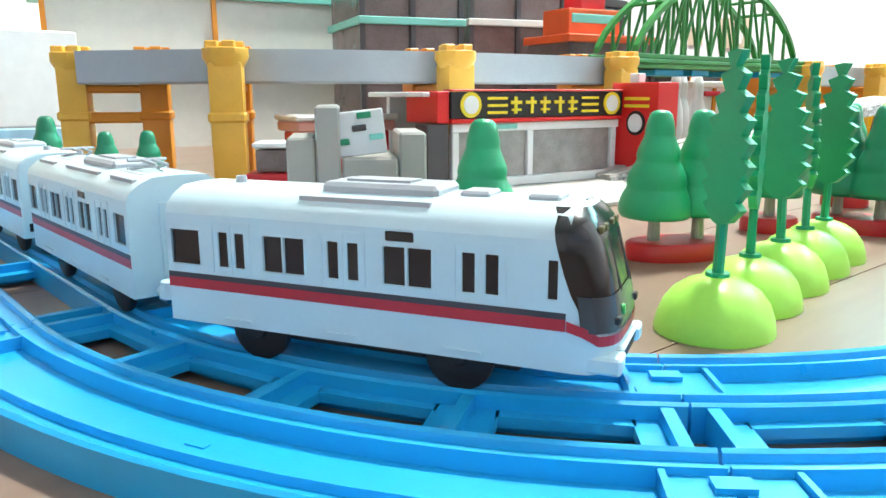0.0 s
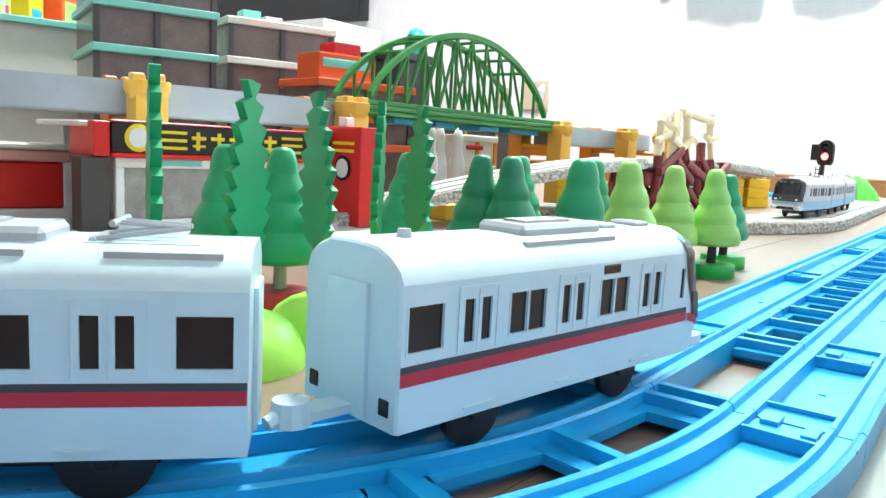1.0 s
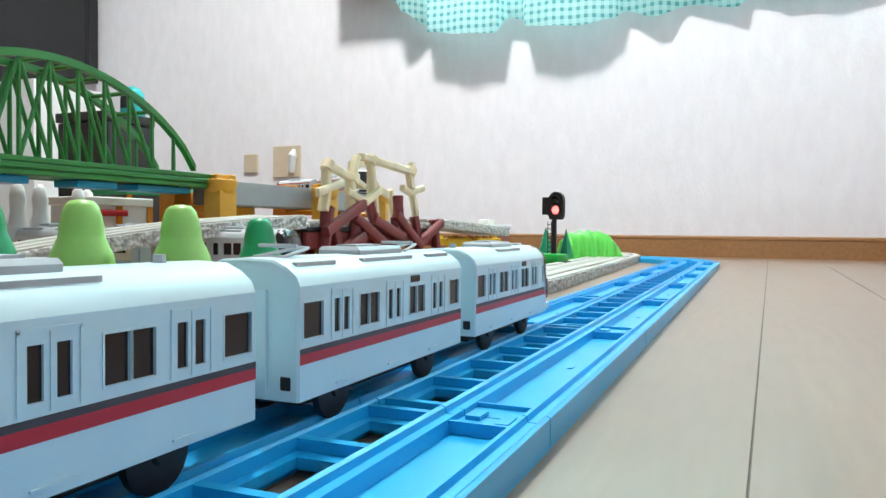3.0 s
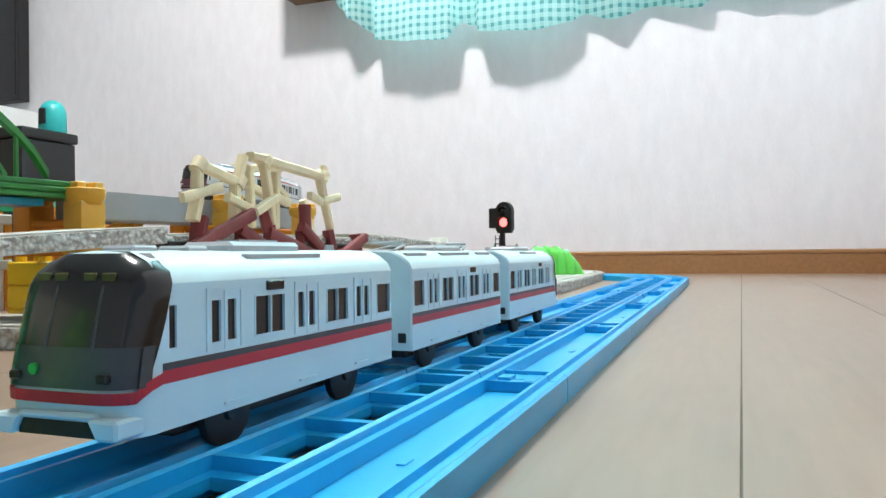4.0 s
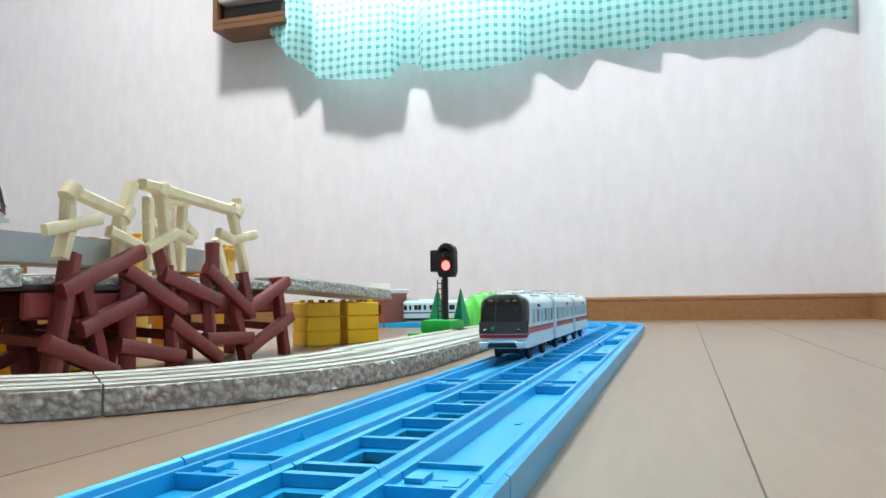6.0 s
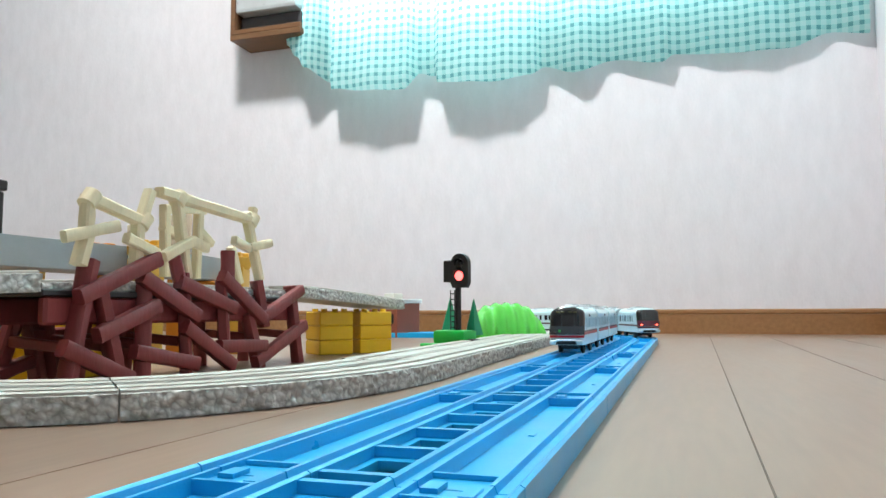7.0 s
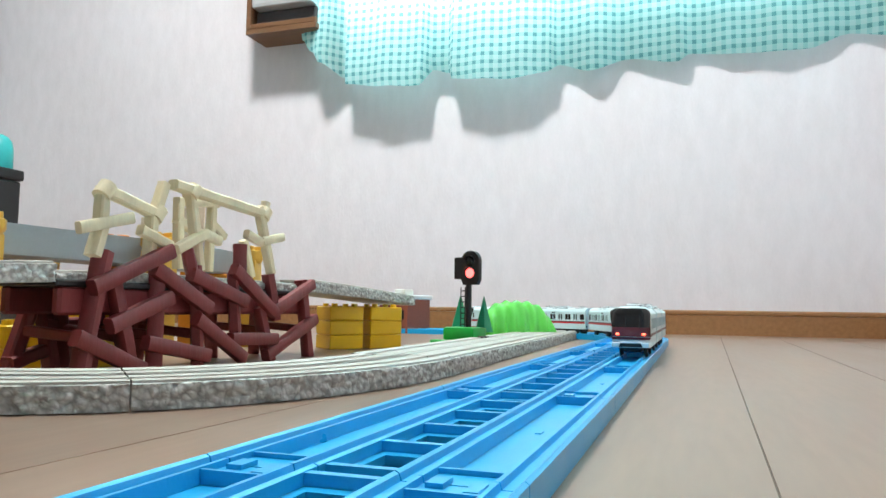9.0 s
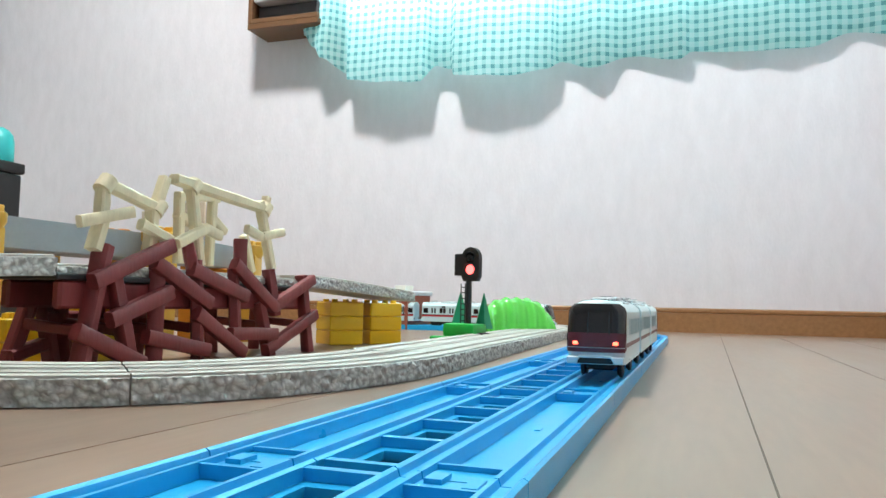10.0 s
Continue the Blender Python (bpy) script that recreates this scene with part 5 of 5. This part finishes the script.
dark_panel()
for y0, z0, w, h in ((1.495, 0.262, 0.058, 0.066), (1.318, 0.244, 0.112, 0.108)):
    p = thing("wall_plate", pose(WX - 0.0005, y0, z0), "beige plastic wall plate", "wall plate", "wall plates")
    bm = bmesh.new()
    rbox(bm, -0.008, 0, 0, w, 0, h, 0.002)
    part("plate", bm, mat("beige_plate_plastic", (0.55, 0.46, 0.34), 0.5, 0.04), p)
bm = bmesh.new()
bm2 = thing("white_plug", pose(WX - 0.012, 1.352, 0.262, 0, 0, 0), "white plastic plug and cable in a wall plate", "plug")
rod(bm, (0, 0, 0), (-0.012, -0.012, 0.055), 0.012, 0.015, 12)
rod(bm, (-0.012, -0.012, 0.055), (-0.012, -0.02, 0.075), 0.015, 0.005, 12)
part("plug_body", bm, M_SHOPWHITE, bm2)

box_black = thing("black_box", Matrix(), "tall black plastic box on the floor", "box")
bm = bmesh.new()
rbox(bm, 2.13, 2.29, 1.475, 1.66, 0.0, 0.35, 0.006, 2)
part("body", bm, M_BLACK, box_black)
bm = bmesh.new()
rbox(bm, 2.125, 2.295, 1.470, 1.665, 0.351, 0.378, 0.006, 2)
part("lid", bm, M_BLACK, box_black)
dis = thing("teal_dispenser", pose(2.255, 1.515, 0.378), "round-topped turquoise plastic dispenser standing on a black box", "dispenser")
bm = bmesh.new()
lathe(bm, [(0.032, 0), (0.034, 0.004), (0.033, 0.05), (0.029, 0.068), (0.020, 0.080), (0.008, 0.086)], 24)
part("body", bm, mat("turquoise_plastic", (0.02, 0.38, 0.38), 0.35), dis, smooth=50)
bm = bmesh.new()
rbox(bm, -0.0345, -0.030, -0.012, 0.012, 0.02, 0.062, 0.003)
part("front_panel", bm, M_BLACK, dis)


# ---- toy town behind the track ----
def shop():
    t = thing("toy_shop", pose(0.628, 0.482, 0, 0, 0, -8.4), "toy shop with a black and yellow sign board and red tower", "toy shop")
    W, D = 0.206, 0.11
    def add(nm, mt, *b, lab="", r=0.0008):
        q = bmesh.new()
        rbox(q, *b, r)
        return part(nm, q, mt, t, lab)
    add("sign_board", M_BLACK, 0.0, W, -0.004, 0.010, 0.0655, 0.0885)
    add("sign_side", M_SIGNRED, -0.013, -0.0005, -0.002, 0.05, 0.062, 0.0890)
    add("sign_edge_top", M_SIGNRED, 0.0, W, -0.0048, 0.0100, 0.0888, 0.0905)
    add("sign_edge_bottom", M_SIGNRED, 0.0, W, -0.0048, 0.0100, 0.0615, 0.0652)
    # plain yellow bars in place of the lettering
    for x0, x1 in ((0.038, 0.060), (0.150, 0.172)):
        for k in range(3):
            add("yellow_bar", M_GOLD, x0, x1, -0.0052, -0.0038, 0.0690 + 0.0062 * k, 0.0715 + 0.0062 * k, r=0.0003)
    for k in range(5):
        x0 = 0.064 + 0.0170 * k
        add("yellow_mark", M_GOLD, x0, x0 + 0.0125, -0.0052, -0.0038, 0.0775, 0.0805, r=0.0003)
        add("yellow_mark", M_GOLD, x0 + 0.004 + 0.002 * (k % 2), x0 + 0.0072 + 0.002 * (k % 2), -0.0052, -0.0038, 0.0690, 0.0840, r=0.0003)
        if k % 2 == 0:
            add("yellow_mark", M_GOLD, x0 + 0.001, x0 + 0.012, -0.0052, -0.0038, 0.0715, 0.0735, r=0.0003)
    for x in (0.020, 0.190):
        for r, mt, dy in ((0.0110, M_GOLD, 0.0), (0.0078, M_SHOPWHITE, 0.0006)):
            q = bmesh.new()
            rod(q, (x, -0.0040, 0.0772), (x, -0.0052 - dy, 0.0772), r, r, 20)
            part("round_badge", q, mt, t)
    add("roof", M_SHOPWHITE, -0.02, W, 0.010, D, 0.084, 0.0885)
    add("back_wall", M_SHOPWHITE, 0.0, W, D - 0.006, D, 0.0, 0.084)
    add("front_lintel", M_SHOPWHITE, 0.004, W, 0.0, 0.006, 0.0535, 0.0615)
    add("notice_strip", M_TEAL, 0.03, 0.075, -0.0008, 0.0002, 0.0555, 0.0600, r=0.0003)
    for x in (0.004, 0.088, 0.196):
        add("pillar", M_SHOPWHITE, x, x + 0.007, 0.0, 0.007, 0.006, 0.0535)
    add("dark_pillar", M_CHAR, -0.022, 0.0, 0.0, 0.02, 0.0, 0.0615)
    add("sill", M_SHOPWHITE, 0.004, W, -0.004, 0.006, 0.004, 0.012)
    for x0, x1 in ((0.012, 0.087), (0.096, 0.195)):
        add("shop_window", M_SHOPGLASS, x0, x1, 0.003, 0.005, 0.012, 0.0535, r=0.0003)
    for k in range(6):
        add("shelf_goods", (M_ORED, M_GOLD, M_TEAL, M_OFFWHITE, M_GREENBASE, M_RED)[k], 0.10 + 0.016 * k, 0.111 + 0.016 * k, 0.02, 0.03, 0.008, 0.03 + 0.004 * (k % 3))
    add("forecourt", M_STONETOP, -0.03, W + 0.03, -0.13, D, 0.0, 0.004)
    add("tower", M_SIGNRED, W + 0.0005, W + 0.030, -0.048, 0.012, 0.004, 0.097)
    add("tower_cap", M_SHOPWHITE, W + 0.004, W + 0.014, -0.02, -0.008, 0.0968, 0.106)
    for k in range(2):
        add("tower_mark", M_GOLD, W - 0.0006, W + 0.001, -0.038, -0.006, 0.080 - 0.007 * k, 0.083 - 0.007 * k, r=0.0003)
    for r, mt, dx in ((0.012, M_BLACK, 0.0), (0.009, M_SHOPWHITE, 0.0006)):
        q = bmesh.new()
        rod(q, (W + 0.001, -0.022, 0.058), (W - 0.0006 - dx, -0.022, 0.058), r, r, 20)
        part("round_badge", q, mt, t)


shop()


def grey_building():
    t = thing("grey_building", pose(0.388, 0.312, 0, 0, 0, -34), "grey plastic toy building with a printed card", "toy building")
    for x0, x1, z1, nm in ((0.0, 0.012, 0.081, "left_tower"), (0.0125, 0.040, 0.056, "middle"), (0.0405, 0.054, 0.068, "right_tower"), (-0.014, -0.0005, 0.066, "side_wing")):
        bm = bmesh.new()
        rbox(bm, x0, x1, 0, 0.05, 0, z1, 0.0012)
        part(nm, bm, M_GREYB, t)
    bm = bmesh.new()
    rbox(bm, 0.0135, 0.041, 0.006, 0.008, 0.054, 0.076, 0.0006, 1, Matrix.Rotation(radians(-6), 4, "Y"))
    card = part("card", bm, M_SHOPWHITE, t, "white printed card")
    for k, (x, z) in enumerate(((0.016, 0.060), (0.025, 0.066), (0.033, 0.061), (0.028, 0.072))):
        bm = bmesh.new()
        rbox(bm, x, x + 0.007, 0.0050, 0.0062, z, z + 0.003, 0.0003, 1, Matrix.Rotation(radians(-6), 4, "Y"))
        part("printed_patch", bm, (M_TREEDARK, M_CHAR, M_TEAL, M_TREEDARK)[k], card)


grey_building()


def slab_tower(name, x, y, turn, w, d, levels, slab, fill, label, extra=()):
    t = thing(name, pose(x, y, 0, 0, 0, turn), label, "toy building", "toy town buildings")
    for k, z in enumerate(levels):
        bm = bmesh.new()
        rbox(bm, -w, w, -d, d, z, z + 0.011, 0.0012)
        part("floor_slab", bm, slab, t)
        below = levels[k - 1] + 0.011 if k else 0.0
        bm = bmesh.new()
        box(bm, -w * 0.93, w * 0.93, -d * 0.9, d * 0.9, below, z)
        part("window_band", bm, fill, t, "smoky window band")
        for sx in (-0.97, 0.0, 0.97):
            bm = bmesh.new()
            box(bm, sx * w * 0.95 - 0.004, sx * w * 0.95 + 0.004, -d * 0.96, -d * 0.9, below, z)
            part("pillar", bm, M_CHAR if fill is M_SMOKE else M_ORANGE, t)
    for nm, mt, b in extra:
        bm = bmesh.new()
        rbox(bm, *b, 0.002, 2)
        part(nm, bm, mt, t)
    return t


slab_tower("parking_tower", 0.963, 0.986, -20, 0.085, 0.10, (0.125, 0.188, 0.248, 0.31), M_TEAL, M_SMOKE, "toy parking tower with teal floor slabs and dark windows")
slab_tower("parking_tower", 1.17, 0.955, -20, 0.092, 0.085, (0.135, 0.196, 0.256), M_OFFWHITE, M_SMOKE, "toy parking tower with off-white floor slabs and smoky windows",
           (("roof_box", M_TEAL, (-0.06, -0.03, -0.06, -0.03, 0.267, 0.283)), ("roof_box", M_SHOPWHITE, (-0.02, 0.01, -0.05, -0.02, 0.267, 0.279))))
slab_tower("orange_tower", 1.13, 0.72, -12, 0.085, 0.055, (0.072, 0.112, 0.158), M_ORED, M_SMOKE, "toy building with orange-red slabs and amber pillars",
           (("toy_van_body", M_ORED, (-0.075, 0.02, -0.04, 0.02, 0.169, 0.205)), ("toy_van_window", M_TEAL, (-0.07, 0.01, -0.0412, -0.038, 0.185, 0.198)), ("red_dome", M_REDBASE, (-0.045, 0.0, -0.03, 0.01, 0.2045, 0.222))))
slab_tower("long_platform", 0.80, 1.33, -14, 0.28, 0.10, (0.112, 0.245), M_TEAL, M_OFFWHITE, "long toy platform building with teal roofs")
slab_tower("green_station", 1.60, 0.80, -10, 0.095, 0.05, (0.118,), M_TREE, M_CHAR, "toy station with a green roof and black pillars",
           (("roof_top", M_TEAL, (-0.09, 0.06, -0.045, 0.045, 0.129, 0.136)),))


def ornament(x, y, z, h):
    t = thing("white_ornament", pose(x, y, z), "white translucent plastic bowling pin shape", "toy pin", "white pins under the bridge")
    bm = bmesh.new()
    lathe(bm, [(0.006, 0), (0.010, 0.1 * h), (0.014, 0.3 * h), (0.012, 0.55 * h), (0.007, 0.72 * h), (0.0085, 0.85 * h), (0.006, 0.96 * h), (0.002, h)], 18)
    part("body", bm, M_SHOPWHITE, t, smooth=60)


for x, y in ((1.20, 0.615), (1.235, 0.625), (1.29, 0.63), (1.33, 0.66)):
    ornament(x, y, 0.0, 0.115)
slab_tower("white_stand", 1.37, 0.68, -8, 0.05, 0.04, (0.045, 0.095), M_OFFWHITE, M_SHOPWHITE, "white toy kiosk with a small red sign strip", (("sign_strip", M_RED, (-0.03, 0.01, -0.0415, -0.039, 0.082, 0.090)),))

# cart and small red buildings by the viaduct
cart = thing("toy_cart", pose(0.46, 0.46, 0, 0, 0, -40), "small red toy vehicle with a clear cabin", "toy car")
for nm, mt, b in (("body", M_REDBASE, (-0.03, 0.03, -0.015, 0.015, 0.012, 0.034)), ("cabin", M_SMOKE, (-0.022, 0.012, -0.013, 0.013, 0.0345, 0.050)), ("roof", M_SHOPWHITE, (-0.024, 0.014, -0.014, 0.014, 0.0505, 0.055))):
    bm = bmesh.new()
    rbox(bm, *b, 0.003, 2)
    part(nm, bm, mt, cart)
for sx in (-0.018, 0.018):
    for sy in (-0.014, 0.014):
        bm = bmesh.new()
        rod(bm, (sx, sy - 0.003, 0.007), (sx, sy + 0.003, 0.007), 0.007, 0.007, 14)
        part("wheel", bm, M_WHEEL, cart)
kiosk = thing("red_kiosk", pose(0.605, 0.62, 0, 0, 0, -12), "red toy kiosk with a pink roof on a cream base", "toy kiosk")
for nm, mt, b in (("base", M_OFFWHITE, (-0.055, 0.055, -0.03, 0.03, 0.0, 0.012)), ("wall", M_SIGNRED, (-0.045, 0.045, -0.025, 0.025, 0.0125, 0.052)), ("roof", mat("pink_plastic", (0.62, 0.30, 0.25), 0.45), (-0.05, 0.05, -0.03, 0.03, 0.0525, 0.062)), ("cornice", M_OFFWHITE, (-0.052, 0.052, -0.032, 0.032, 0.0625, 0.068))):
    bm = bmesh.new()
    rbox(bm, *b, 0.0015)
    part(nm, bm, mt, kiosk)


# ---- shelves and boxes at the back ----
M_CREAM = mat("cream_cardboard", (0.72, 0.64, 0.52), 0.7, 0.06, 14)
M_PRINT = mat("brown_printed_ink", (0.22, 0.12, 0.09), 0.7, 0.35, 60)
carton = thing("carton", pose(0.30, 1.42, 0, 0, 0, 38), "large cream cardboard carton with brown printed scenery", "carton")
bm = bmesh.new()
rbox(bm, -0.42, 0.42, 0, 0.3, 0, 0.52, 0.003)
part("box_body", bm, M_CREAM, carton)
for k in range(12):
    w, h = random.uniform(0.03, 0.10), random.uniform(0.012, 0.04)
    x, z = random.uniform(-0.38, 0.30), (0.06, 0.15, 0.27, 0.38)[k % 4] + random.uniform(-0.02, 0.02)
    bm = bmesh.new()
    rbox(bm, x, x + w, -0.0012, 0.0005, z, z + h, 0.0004)
    part("printed_patch", bm, M_PRINT, carton)
sheet = thing("white_board", pose(0.50, 1.05, 0, 0, 0, 0), "blank white panel with a blue lower edge", "panel")
bm = bmesh.new()
rbox(bm, -0.26, 0.0, 0, 0.012, 0.0475, 0.166, 0.002)
part("panel", bm, M_SHOPWHITE, sheet)
bm = bmesh.new()
rbox(bm, -0.262, 0.002, -0.002, 0.014, 0.0, 0.047, 0.002)
part("lower_edge", bm, M_LIGHTBLUE, sheet)


def cabinet():
    t = thing("shelf_unit", pose(1.12, 1.98, 0, 0, 0, 30), "pale blue-white open shelf unit full of toys", "shelf")
    W, D, H = 0.62, 0.30, 1.1
    for nm, b in (("side", (-W, -W + 0.018, 0, D, 0, H)), ("side", (W - 0.018, W, 0, D, 0, H)), ("divider", (-0.009, 0.009, 0, D, 0, H)), ("back", (-W + 0.02, W - 0.02, D - 0.012, D - 0.002, 0.0, H))):
        bm = bmesh.new()
        rbox(bm, *b, 0.001)
        part(nm, bm, M_SHOPWHITE, t)
    for z in (0.03, 0.30, 0.58, 0.86, 1.10):
        bm = bmesh.new()
        rbox(bm, -W + 0.019, W - 0.019, 0.002, D - 0.014, z, z + 0.018, 0.001)
        part("shelf_board", bm, M_SHOPWHITE, t)
    return t


cabinet()
TOYMATS = (M_BLUE, M_RED, M_GOLD, M_TREE, M_OFFWHITE, M_ORED, M_LIGHTBLUE, M_TEAL, M_CREAM, M_TREELT)
for k in range(26):
    lvl = (0.048, 0.318, 0.598)[k % 3]
    x = -0.56 + 0.125 * (k // 3) + random.uniform(-0.01, 0.01)
    if abs(x + 0.0) < 0.07:
        x += 0.08
    w, h, d = random.uniform(0.03, 0.05), random.uniform(0.07, 0.2), random.uniform(0.05, 0.1)
    m = pose(1.12, 1.98, 0, 0, 0, 30) @ pose(x, 0.12, lvl)
    o = thing("toy_box", m, "small colourful toy box standing on the shelf unit", "toy box", "toy boxes on the shelf")
    bm = bmesh.new()
    rbox(bm, -w, w, -d, d, 0, h, 0.004, 2)
    part("box_body", bm, TOYMATS[k % 10], o)
    bm = bmesh.new()
    rbox(bm, -w * 0.7, w * 0.7, -d - 0.001, -d + 0.002, h * 0.25, h * 0.75, 0.001)
    part("front_label", bm, TOYMATS[(k * 3 + 4) % 10], o)

light_fitting = thing("ceiling_light", pose(LAMP[0], LAMP[1], CZ), "round white ceiling light fitting", "ceiling light")
bm = bmesh.new()
lathe(bm, [(0.20, -0.07), (0.23, -0.05), (0.23, -0.002), (0.22, 0.0)], 32)
part("housing", bm, M_SHOPWHITE, light_fitting, smooth=40)

motions()
